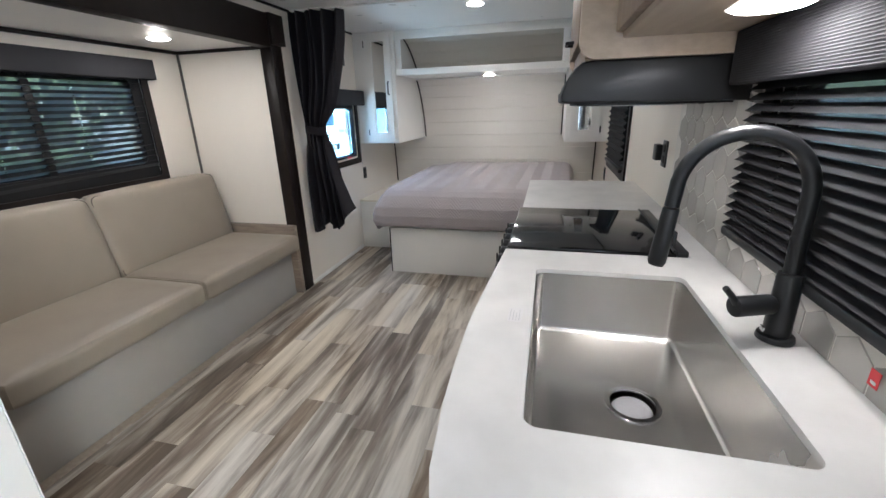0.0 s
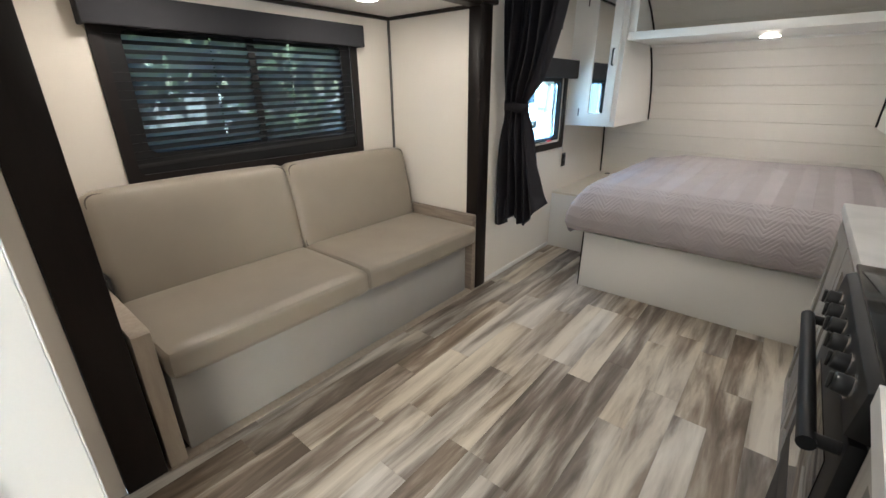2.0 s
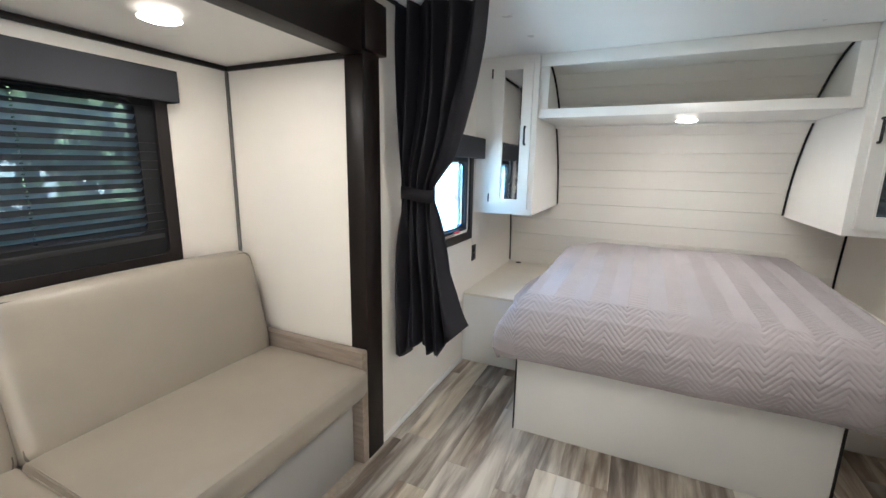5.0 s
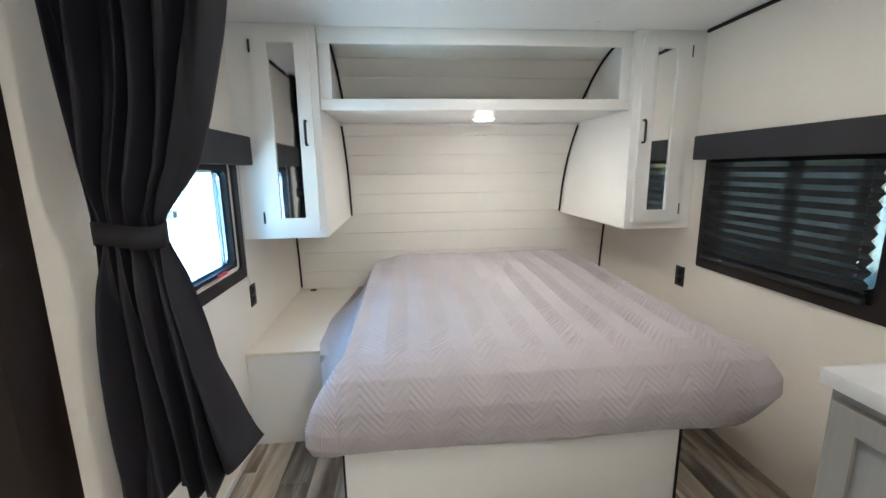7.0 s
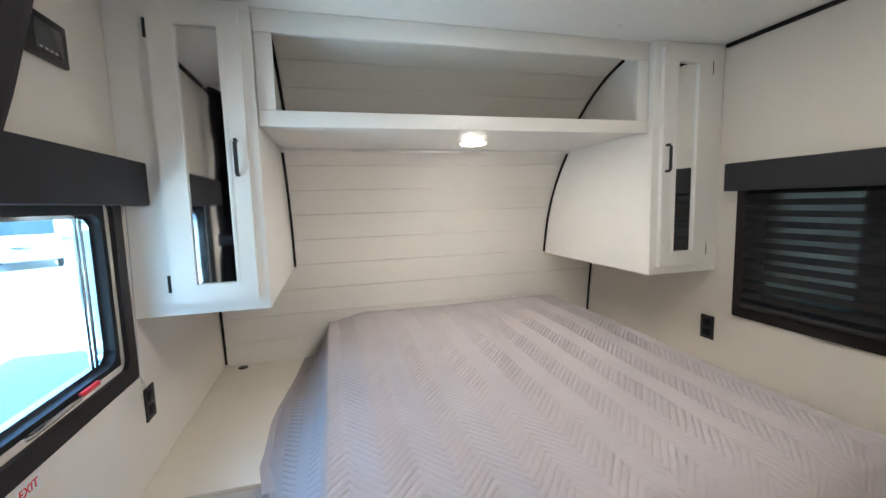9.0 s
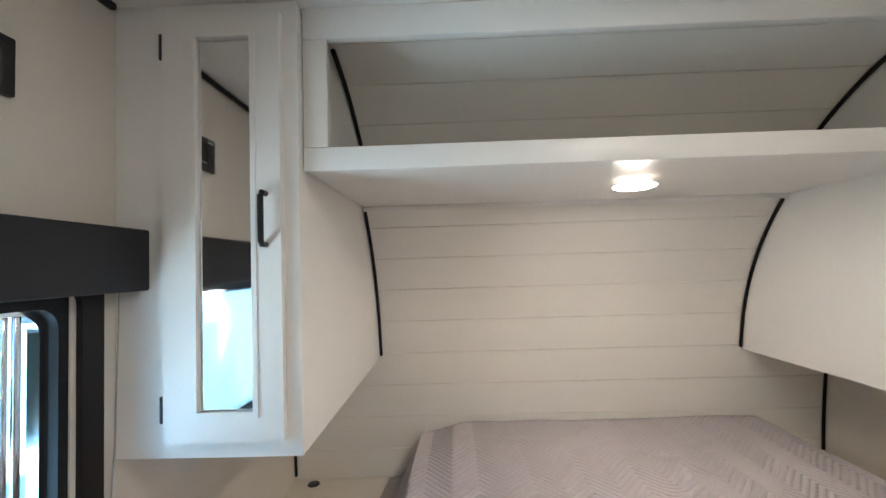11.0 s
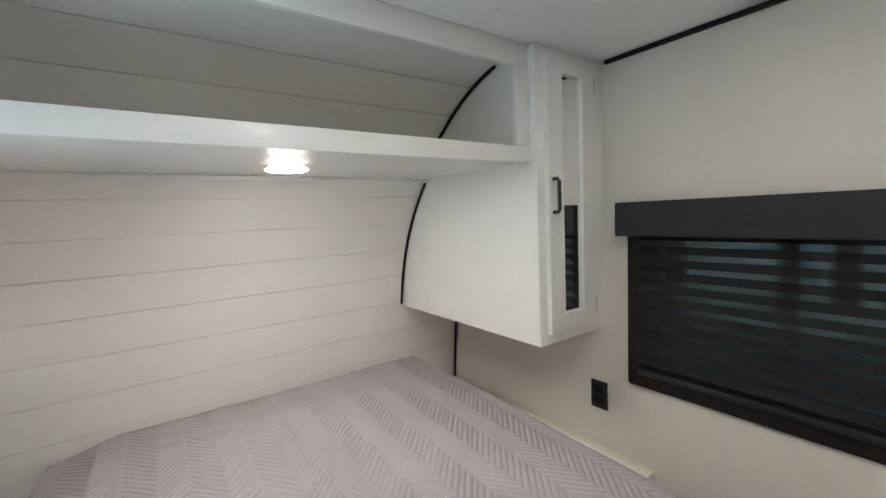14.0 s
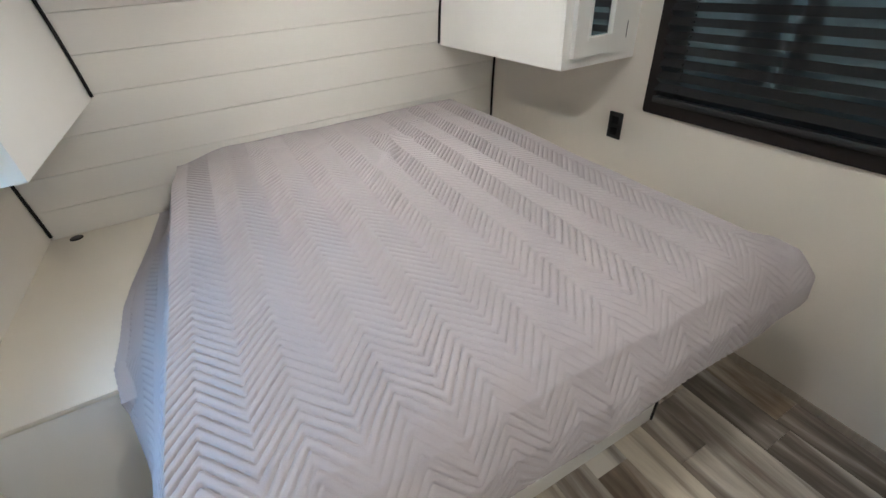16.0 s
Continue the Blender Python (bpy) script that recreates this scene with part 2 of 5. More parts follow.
STEEL = material("brushed_steel", (0.63, 0.61, 0.585), 0.26, 1.0, alt=(0.56, 0.545, 0.53), scale=1.2, fine=300, mix=0.4, bump=0, wear=0.02)
BLACKMETAL = material("matt_black_metal", (0.02, 0.021, 0.023), 0.36, 0.3, scale=14, fine=300, bump=0.08, depth=0.0003)
HOODMETAL = material("black_hood_enamel", (0.04, 0.041, 0.044), 0.42, 0.7, scale=9, fine=260, bump=0.06, depth=0.0003)
OVENBLACK = material("satin_black_enamel", (0.008, 0.008, 0.009), 0.5, scale=9, fine=260, bump=0.05, depth=0.0003)
OVENBLACK.node_tree.nodes["Principled BSDF"].inputs["Specular IOR Level"].default_value = 0.25
COOKGLASS = material("black_cooktop_glass", (0.006, 0.006, 0.007), 0.04, scale=6, fine=100, bump=0)
BLACKPLASTIC = material("black_plastic", (0.014, 0.014, 0.015), 0.4, scale=15, fine=260)
SCREEN = material("dim_display", (0.05, 0.052, 0.055), 0.2, alt=(0.09, 0.09, 0.095), scale=25, fine=80)
COUNTER = material("white_marbled_solid_surface", (0.61, 0.60, 0.59), 0.36, alt=(0.50, 0.495, 0.49), scale=9, fine=40, mix=0.6, bump=0.02, depth=0.0003, wear=0.03)
NIGHT = material("cream_laminate_top", (0.78, 0.72, 0.62), 0.35, scale=4, fine=200, mix=0.25, bump=0.03, depth=0.0004, wear=0.02)
HEX = material("grey_hex_tile", (0.50, 0.475, 0.44), 0.24, alt=(0.42, 0.40, 0.37), scale=9, fine=40, mix=0.6, vary=0.14, bump=0.05, depth=0.0008)
GROUT = material("white_grout", (0.72, 0.69, 0.64), 0.85, scale=20, fine=300, bump=0.2)
QUILT = material("lilac_grey_quilt", (0.43, 0.39, 0.395), 0.85, alt=(0.39, 0.355, 0.365), scale=4, fine=500, mix=0.5, bump=0.35, depth=0.0008, sheen=0.08, wear=0.06)
MIRROR = material("mirror_silver", (0.92, 0.93, 0.93), 0.01, 1.0, scale=2, fine=20, bump=0, wear=0.0, mix=0.0)
PUCKGLOW = glow("puck_lens", (1.0, 0.93, 0.82), 9.0)
# the skirt's glow imitates the cone of glare around the lit lens
PUCKSKIRT = glow("puck_skirt", (1.0, 0.90, 0.78), 0.12)
RED = material("red_print", (0.75, 0.04, 0.05), 0.5, scale=20, fine=100)
PAPER = material("paper_label", (0.78, 0.78, 0.76), 0.6, scale=20, fine=200)
FILM = material("pale_sticker_film", (0.60, 0.59, 0.60), 0.45, scale=20, fine=200)
GREYPRINT = material("pale_grey_print", (0.45, 0.45, 0.47), 0.6, scale=30, fine=200)
FRIDGE = material("black_fridge_front", (0.018, 0.017, 0.018), 0.22, scale=8, fine=200, bump=0.02)
GROUND = material("pale_gravel_lot", (0.62, 0.59, 0.54), 0.9, alt=(0.52, 0.49, 0.44), scale=0.4, fine=9, mix=0.8, bump=0.5, depth=0.01, wear=0.12)
LEAF = material("leaf_green", (0.08, 0.115, 0.05), 0.6, alt=(0.13, 0.16, 0.08), scale=2, fine=20, wear=0.25)
BARK = material("bark", (0.14, 0.105, 0.08), 0.9, scale=6, fine=40, stretch=(3, 3, 0.6), bump=0.6, depth=0.01)
CARWHITE = material("white_car_paint", (0.56, 0.57, 0.58), 0.25, scale=2, fine=60, bump=0, coat=0.6, wear=0.02)
CARGLASS = material("car_glass", (0.03, 0.045, 0.055), 0.06, scale=2, fine=40, bump=0)
SIDING = material("outer_skin", (0.70, 0.71, 0.70), 0.4, scale=3, fine=60)


# ---- builders ----
ORIGIN = {}


def thing(name, at, label, category, group="", kind=""):
    ob = new(name)
    ob.empty_display_size = 0.1
    ob.location = at
    ORIGIN[ob] = Vector(at)
    return tagged(ob, label, category, group, kind)


def mesh_of(name, bm, mat, origin, smooth=None):
    bmesh.ops.translate(bm, verts=bm.verts, vec=-Vector(origin))
    me = bpy.data.meshes.new(name)
    bm.to_mesh(me)
    bm.free()
    for m in mat if isinstance(mat, (list, tuple)) else [mat]:
        me.materials.append(m)
    if smooth is not None:
        me.polygons.foreach_set("use_smooth", [True] * len(me.polygons))
        me.set_sharp_from_angle(angle=radians(smooth))
    return me


def part(name, bm, mat, parent, label="", smooth=35):
    """One mesh, modelled at its place in the room, under a thing or a part."""
    at = ORIGIN[parent]
    ob = new(name, mesh_of(name, bm, mat, at, smooth))
    ob.parent = parent
    ORIGIN[ob] = at
    return tagged(ob, label)


def solo(name, bm, mat, at, label, category, group="", kind="", smooth=35):
    """A thing of one mesh."""
    ob = new(name, mesh_of(name, bm, mat, at, smooth))
    ob.location = at
    ORIGIN[ob] = Vector(at)
    return tagged(ob, label, category, group, kind)


def box(x0, x1, y0, y1, z0, z1, bevel=0.0, seg=2, bm=None):
    own = bmesh.new()
    bmesh.ops.create_cube(own, size=1.0)
    for v in own.verts:
        v.co = Vector((x0 + (v.co.x + 0.5) * (x1 - x0), y0 + (v.co.y + 0.5) * (y1 - y0), z0 + (v.co.z + 0.5) * (z1 - z0)))
    if bevel:
        bmesh.ops.bevel(own, geom=own.edges[:], offset=bevel, segments=seg, profile=0.5, affect="EDGES")
    return merge(own, bm)


def merge(own, bm):
    if bm is None:
        return own
    me = bpy.data.meshes.new("tmp")
    own.to_mesh(me)
    own.free()
    bm.from_mesh(me)
    bpy.data.meshes.remove(me)
    return bm


def boxes(*list_, bevel=0.0):
    bm = bmesh.new()
    for b in list_:
        box(*b, bevel=bevel, bm=bm)
    return bm


def cyl(a, b, r0, r1=None, seg=24, bm=None, bevel=0.0):
    """A cylinder or cone from a to b."""
    own = bmesh.new()
    a, b = Vector(a), Vector(b)
    bmesh.ops.create_cone(own, cap_ends=True, segments=seg, radius1=r0, radius2=r0 if r1 is None else r1, depth=(b - a).length)
    if bevel:
        rims = [e for e in own.edges if abs(e.verts[0].co.z - e.verts[1].co.z) < 1e-6]
        bmesh.ops.bevel(own, geom=rims, offset=bevel, segments=2, profile=0.5, affect="EDGES")
    turn = (b - a).to_track_quat("Z", "Y").to_matrix().to_4x4()
    bmesh.ops.transform(own, matrix=Matrix.Translation((a + b) / 2) @ turn, verts=own.verts)
    return merge(own, bm)


def tube(points, r, seg=14, bm=None, closed=False):
    """A round bar along a line of points; r is one radius or one for each point."""
    own = bmesh.new()
    pts = [Vector(p) for p in points]
    rad = r if isinstance(r, (list, tuple)) else [r] * len(pts)
    rings, up = [], Vector((0.13, 0.31, 0.94))
    count = len(pts)
    for i, p in enumerate(pts):
        a, b = pts[(i - 1) % count if closed else max(i - 1, 0)], pts[(i + 1) % count if closed else min(i + 1, count - 1)]
        d = (b - a).normalized()
        u = d.cross(up).normalized()
        v = d.cross(u)
        rings.append([own.verts.new(p + rad[i] * (math.cos(t) * u + math.sin(t) * v)) for t in (2 * math.pi * k / seg for k in range(seg))])
    for i in range(count if closed else count - 1):
        j = (i + 1) % count
        for k in range(seg):
            own.faces.new((rings[i][k], rings[i][(k + 1) % seg], rings[j][(k + 1) % seg], rings[j][k]))
    if not closed:
        own.faces.new(rings[0][::-1])
        own.faces.new(rings[-1])
    bmesh.ops.recalc_face_normals(own, faces=own.faces)
    return merge(own, bm)


def prism(outline, axis, lo, hi, bevel=0.0, bm=None):
    """A flat outline pushed along an axis: (y, z) for x, (x, z) for y, (x, y) for z."""
    own = bmesh.new()
    def put(u, v, w):
        return {"x": (w, u, v), "y": (u, w, v), "z": (u, v, w)}[axis]
    low = [own.verts.new(put(u, v, lo)) for u, v in outline]
    high = [own.verts.new(put(u, v, hi)) for u, v in outline]
    own.faces.new(low)
    own.faces.new(high)
    count = len(outline)
    for i in range(count):
        own.faces.new((low[i], low[(i + 1) % count], high[(i + 1) % count], high[i]))
    bmesh.ops.recalc_face_normals(own, faces=own.faces)
    if bevel:
        rim = [e for f in own.faces if len(f.verts) == count and count > 4 for e in f.edges] or own.edges[:]
        bmesh.ops.bevel(own, geom=list(set(rim)), offset=bevel, segments=2, profile=0.5, affect="EDGES")
    return merge(own, bm)


def cushion(x0, x1, y0, y1, z0, z1, r=0.05, puff=0.015, n=16):
    """A stuffed block with soft corners and slightly swollen faces."""
    own = bmesh.new()
    bmesh.ops.create_cube(own, size=2.0)
    bmesh.ops.subdivide_edges(own, edges=own.edges[:], cuts=n, use_grid_fill=True)
    c = Vector(((x0 + x1) / 2, (y0 + y1) / 2, (z0 + z1) / 2))
    h = Vector(((x1 - x0) / 2, (y1 - y0) / 2, (z1 - z0) / 2))
    for v in own.verts:
        u = Vector([math.copysign(abs(a) ** 0.8, a) for a in v.co])
        p = Vector((u.x * h.x, u.y * h.y, u.z * h.z))
        q = Vector([max(-h[k] + r, min(h[k] - r, p[k])) for k in range(3)])
        d = p - q
        if d.length > 1e-9:
            p = q + d.normalized() * r
        soft = [max(0.0, 1 - (p[k] / h[k]) ** 2) for k in range(3)]
        for k in range(3):
            if abs(v.co[k]) > 0.999:
                p[k] += math.copysign(puff * soft[(k + 1) % 3] ** 0.5 * soft[(k + 2) % 3] ** 0.5, v.co[k])
        v.co = c + p
    return own


def rounded(x0, x1, y0, y1, r, seg=5):
    pts = []
    for cx, cy, a in ((x1 - r, y1 - r, 0), (x0 + r, y1 - r, 90), (x0 + r, y0 + r, 180), (x1 - r, y0 + r, 270)):
        for k in range(seg + 1):
            t = radians(a + 90 * k / seg)
            pts.append((cx + r * math.cos(t), cy + r * math.sin(t)))
    return pts


def ring_frame(outer, inner, axis, lo, hi):
    """A frame between two outlines with the same number of points."""
    own = bmesh.new()
    def put(u, v, w):
        return {"x": (w, u, v), "y": (u, w, v), "z": (u, v, w)}[axis]
    loops = [[own.verts.new(put(u, v, w)) for u, v in line] for line in (outer, inner) for w in (lo, hi)]
    count = len(outer)
    ol, oh, il, ih = loops
    for i in range(count):
        j = (i + 1) % count
        for a, b in ((ol, oh), (oh, ih), (ih, il), (il, ol)):
            own.faces.new((a[i], a[j], b[j], b[i]))
    bmesh.ops.recalc_face_normals(own, faces=own.faces)
    return own


def sheet(grid):
    """A surface through rows of points."""
    own = bmesh.new()
    rows = [[own.verts.new(p) for p in row] for row in grid]
    for a, b in zip(rows, rows[1:]):
        for i in range(len(a) - 1):
            own.faces.new((a[i], a[i + 1], b[i + 1], b[i]))
    return own

# ---- the shell of the trailer ----
XL, XR, ZC = -1.94, 0.375, 2.02
YB, YH = -1.25, 5.06
SX, SY0, SY1, SZ = -2.70, 0.725, 2.70, 1.77


def smoothed(line, times):
    for _ in range(times):
        cut = [line[0]]
        for p, q in zip(line, line[1:]):
            cut += [p.lerp(q, 0.25), p.lerp(q, 0.75)]
        line = cut + [line[-1]]
    return line


# the curved head wall as (y, z), from the floor up to the ceiling
HEAD = smoothed([Vector(p) for p in ((4.945, 0.0), (4.945, 0.35), (4.937, 0.58), (4.914, 0.82), (4.889, 0.98), (4.878, 1.05), (4.845, 1.22), (4.785, 1.38), (4.70, 1.525), (4.59, 1.66), (4.42, 1.812), (4.27, 1.916), (4.13, 1.975), (3.98, 2.005))], 3)


def head_y(z):
    """How far ahead the curved head wall stands at height z."""
    return float(np.interp(z, [p.y for p in HEAD], [p.x for p in HEAD]))


STRUCT = dict(kind="structure")
floor = solo("floor", boxes((SX - 0.05, XL, SY0 - 0.06, SY1 + 0.06, -0.08, -0.008), (XL, XR + 0.06, YB - 0.06, YH, -0.08, -0.008)), SUBFLOOR, (0, 0, 0),
             "grey-brown wood-look vinyl plank floor", "floor", **STRUCT)
solo("wall_left", boxes(
    (XL - 0.06, XL, YB, 0.61, 0, ZC), (XL - 0.06, XL, 0.61, SY1, 1.80, ZC), (XL - 0.06, XL, SY1, 3.05, 0, ZC),
    (XL - 0.06, XL, 3.05, 3.85, 0, 0.925), (XL - 0.06, XL, 3.05, 3.85, 1.405, ZC), (XL - 0.06, XL, 3.85, YH, 0, ZC)),
    WALL, (XL, 0, 0), "cream textured vinyl wall panel with a small window", "wall", **STRUCT)
solo("wall_right", boxes(
    (XR, XR + 0.06, YB, -0.95, 0, ZC), (XR, XR + 0.06, -0.95, -0.30, 1.92, ZC), (XR, XR + 0.06, -0.30, 0.25, 0, ZC),
    (XR, XR + 0.06, 0.25, 1.19, 0, 1.05), (XR, XR + 0.06, 0.25, 1.19, 1.44, ZC), (XR, XR + 0.06, 1.19, 2.99, 0, ZC),
    (XR, XR + 0.06, 2.99, 3.815, 0, 0.885), (XR, XR + 0.06, 2.99, 3.815, 1.44, ZC), (XR, XR + 0.06, 3.815, YH, 0, ZC)),
    WALL, (XR, 0, 0), "cream textured vinyl wall panel with two windows", "wall", **STRUCT)
solo("wall_back", box(XL, XR, YB - 0.06, YB, 0, ZC), WALL, (0, YB, 0), "plain cream wall closing the rear", "wall", **STRUCT)
solo("ceiling", boxes((XL - 0.06, XR + 0.06, YB - 0.06, YH + 0.05, ZC, ZC + 0.06)), CEIL, (0, 0, ZC), "white smooth vinyl ceiling", "ceiling", **STRUCT)
solo("ceiling_slide_out", box(SX - 0.05, XL - 0.06, SY0 - 0.06, SY1 + 0.06, SZ, SZ + 0.06), CEIL, (SX, SY0, SZ), "lower white ceiling of the slide-out", "ceiling", **STRUCT)
solo("wall_slide_back", boxes(
    (SX - 0.05, SX, SY0, 1.065, 0, SZ), (SX - 0.05, SX, 2.375, SY1, 0, SZ), (SX - 0.05, SX, 1.065, 2.375, 0, 0.945), (SX - 0.05, SX, 1.065, 2.375, 1.62, SZ)),
    WALL, (SX, 0, 0), "cream slide-out wall with a wide window", "wall", **STRUCT)
solo("wall_slide_end", box(SX - 0.05, XL - 0.062, SY1, SY1 + 0.06, 0, SZ), WALL, (SX, SY1, 0), "cream slide-out end wall beside the sofa", "wall", **STRUCT)
solo("wall_slide_near", box(SX - 0.05, XL - 0.062, SY0 - 0.06, SY0, 0, SZ), WALL, (SX, SY0, 0), "cream slide-out end wall by the refrigerator", "wall", **STRUCT)

# head wall: a curved backing with shiplap boards on it
back = prism([(p.x + 0.012, p.y) for p in HEAD] + [(4.03, ZC), (YH, ZC), (YH, 0.0)], "x", XL, XR)
wall_head = solo("wall_head", back, GROOVE, (0, YH, 0), "curved white shiplap wall at the head of the bed", "wall", **STRUCT)
RUN = [0.0]
for p, q in zip(HEAD, HEAD[1:]):
    RUN.append(RUN[-1] + (q - p).length)


def curve_at(s):
    """The point and the way into the room of the head wall at s metres along it from height 0.48."""
    def at(r):
        return Vector((0, float(np.interp(r, RUN, [p.x for p in HEAD])), float(np.interp(r, RUN, [p.y for p in HEAD]))))
    p, d = at(s + 0.48), (at(s + 0.50) - at(s + 0.46)).normalized()
    return p, Vector((0, -d.z, d.y))


for k in range(15):
    bm, s0, s1 = bmesh.new(), 0.144 * k + 0.0012, min(0.144 * (k + 1), RUN[-1] - 0.52) - 0.0012
    ends = []
    for i in range(5):
        p, w = curve_at(s0 + (s1 - s0) * i / 4)
        inset = 0.0012 if i in (0, 4) else 0.0
        ends.append([bm.verts.new((x, q.y, q.z)) for x in (XL + 0.002, XR - 0.002) for q in (p + w * -inset, p - w * 0.011)])
    for a, b in zip(ends, ends[1:]):
        for i, j in ((0, 2), (2, 3), (3, 1), (1, 0)):
            bm.faces.new((a[i], a[j], b[j], b[i]))
    bm.faces.new([ends[0][i] for i in (0, 1, 3, 2)])
    bm.faces.new([ends[-1][i] for i in (0, 2, 3, 1)])
    bmesh.ops.recalc_face_normals(bm, faces=bm.faces)
    part("shiplap_board", bm, SHIP, wall_head, smooth=30)


# ---- trims ----
def trim(bm, mat, label):
    return solo("trim", bm, mat, (0, 0, 0), label, "trim", **STRUCT)


trim(box(XR - 0.016, XR, YB, 3.94, ZC - 0.016, ZC - 0.0005, 0.004), TRIM, "black corner strip where wall meets ceiling")
trim(box(XL, XL + 0.016, YB, 3.94, ZC - 0.016, ZC - 0.0005, 0.004), TRIM, "black corner strip where wall meets ceiling")
trim(box(SX, SX + 0.02, SY0, SY1, SZ - 0.022, SZ - 0.0005, 0.004), BLACKWOOD, "dark strip under the slide-out ceiling")
trim(box(SX + 0.02, XL - 0.02, SY1 - 0.016, SY1 - 0.0005, SZ - 0.022, SZ - 0.0005, 0.004), BLACKWOOD, "dark strip under the slide-out ceiling")
trim(box(SX + 0.02, XL - 0.02, SY0 + 0.0005, SY0 + 0.016, SZ - 0.022, SZ - 0.0005, 0.004), BLACKWOOD, "dark strip under the slide-out ceiling")
trim(box(SX + 0.0005, SX + 0.014, SY1 - 0.014, SY1 - 0.0005, 0.3, SZ - 0.022, 0.003), GREYTRIM, "grey corner strip in the slide-out")
trim(box(SX + 0.0005, SX + 0.014, SY0 + 0.0005, SY0 + 0.014, 0.3, SZ - 0.022, 0.003), GREYTRIM, "grey corner strip in the slide-out")


def arc_trim(x, z0, z1):
    pts = [(x, *(curve_at(r)[0] + curve_at(r)[1] * 0.006).yz) for r in np.arange(0.0, RUN[-1] - 0.5, 0.03) if z0 <= curve_at(r)[0].z <= z1]
    trim(tube(pts, 0.0065, 8), TRIM, "black bent strip along the curved wall")


for x in (-1.529, 0.003):
    arc_trim(x, 1.03, 1.648)
for x in (-1.494, -0.036):
    arc_trim(x, 1.69, 1.985)
for x in (XL + 0.0075, XR - 0.0075):
    arc_trim(x, 0.50, 1.045)

# slide-out surround: posts, beam and blocks in black-stained wood
trim(box(XL - 0.075, XL + 0.012, SY1 - 0.018, SY1 + 0.10, 0, 1.77, 0.004), BLACKWOOD, "black-stained upright at the slide-out opening")
trim(box(XL - 0.075, XL + 0.012, 0.612, 0.737, 0, 1.77, 0.004), BLACKWOOD, "black-stained upright at the slide-out opening")
trim(box(XL - 0.075, XL + 0.014, 0.74, SY1 - 0.02, 1.755, 1.955, 0.004), BLACKWOOD, "black-stained beam over the slide-out opening")
trim(box(XL - 0.075, XL + 0.030, SY1 - 0.019, SY1 + 0.13, 1.771, 1.96, 0.005), BLACKWOOD, "black-stained corner block of the slide-out surround")
trim(box(XL - 0.075, XL + 0.030, 0.58, 0.739, 1.771, 1.96, 0.005), BLACKWOOD, "black-stained corner block of the slide-out surround")
trim(box(XL - 0.05, XL + 0.018, 0.74, SY1 - 0.02, -0.004, 0.007, 0.003), ARMFACE, "flat light floor strip along the slide-out")
trim(box(XL + 0.0005, XL + 0.008, 2.80, 3.80, 0, 0.035, 0.002), CAB, "low white baseboard")
trim(box(XR - 0.008, XR - 0.0005, 2.68, 3.78, 0, 0.035, 0.002), ARMFACE, "low tan baseboard")

# refrigerator tower beside the slide-out
tower = thing("refrigerator_cabinet", (-1.6, 0.0, 0), "tall white cabinet around a black refrigerator", "cabinet")
part("side_panel", box(XL, -1.302, 0.52, 0.541, 0, ZC - 0.001, 0.002), WALL, tower)
part("stile", box(-1.302, -1.282, 0.402, 0.541, 0, ZC - 0.001, 0.003), CAB, tower)
part("edge_strip", box(-1.3035, -1.280, 0.5412, 0.545, 0, ZC - 0.002, 0.002), CAB, tower)
part("stile", box(-1.302, -1.282, -0.34, -0.24, 0, ZC - 0.001, 0.003), CAB, tower)
part("side_panel", box(XL, -1.302, -0.34, -0.32, 0, ZC - 0.001, 0.002), WALL, tower)
part("top_panel", box(XL, -1.284, -0.24, 0.402, 1.72, ZC - 0.001, 0.002), CAB, tower)
part("base_panel", box(-1.9, -1.29, -0.24, 0.402, 0, 0.10, 0.002), CAB, tower)
fridge = part("refrigerator", box(XL + 0.05, -1.302, -0.235, 0.398, 0.10, 1.715, 0.004), FRIDGE, tower, "black glossy refrigerator")
part("refrigerator_door", box(-1.300, -1.222, -0.232, 0.400, 0.105, 1.15, 0.008), FRIDGE, fridge)
part("freezer_door", box(-1.300, -1.222, -0.232, 0.400, 1.16, 1.71, 0.008), FRIDGE, fridge)


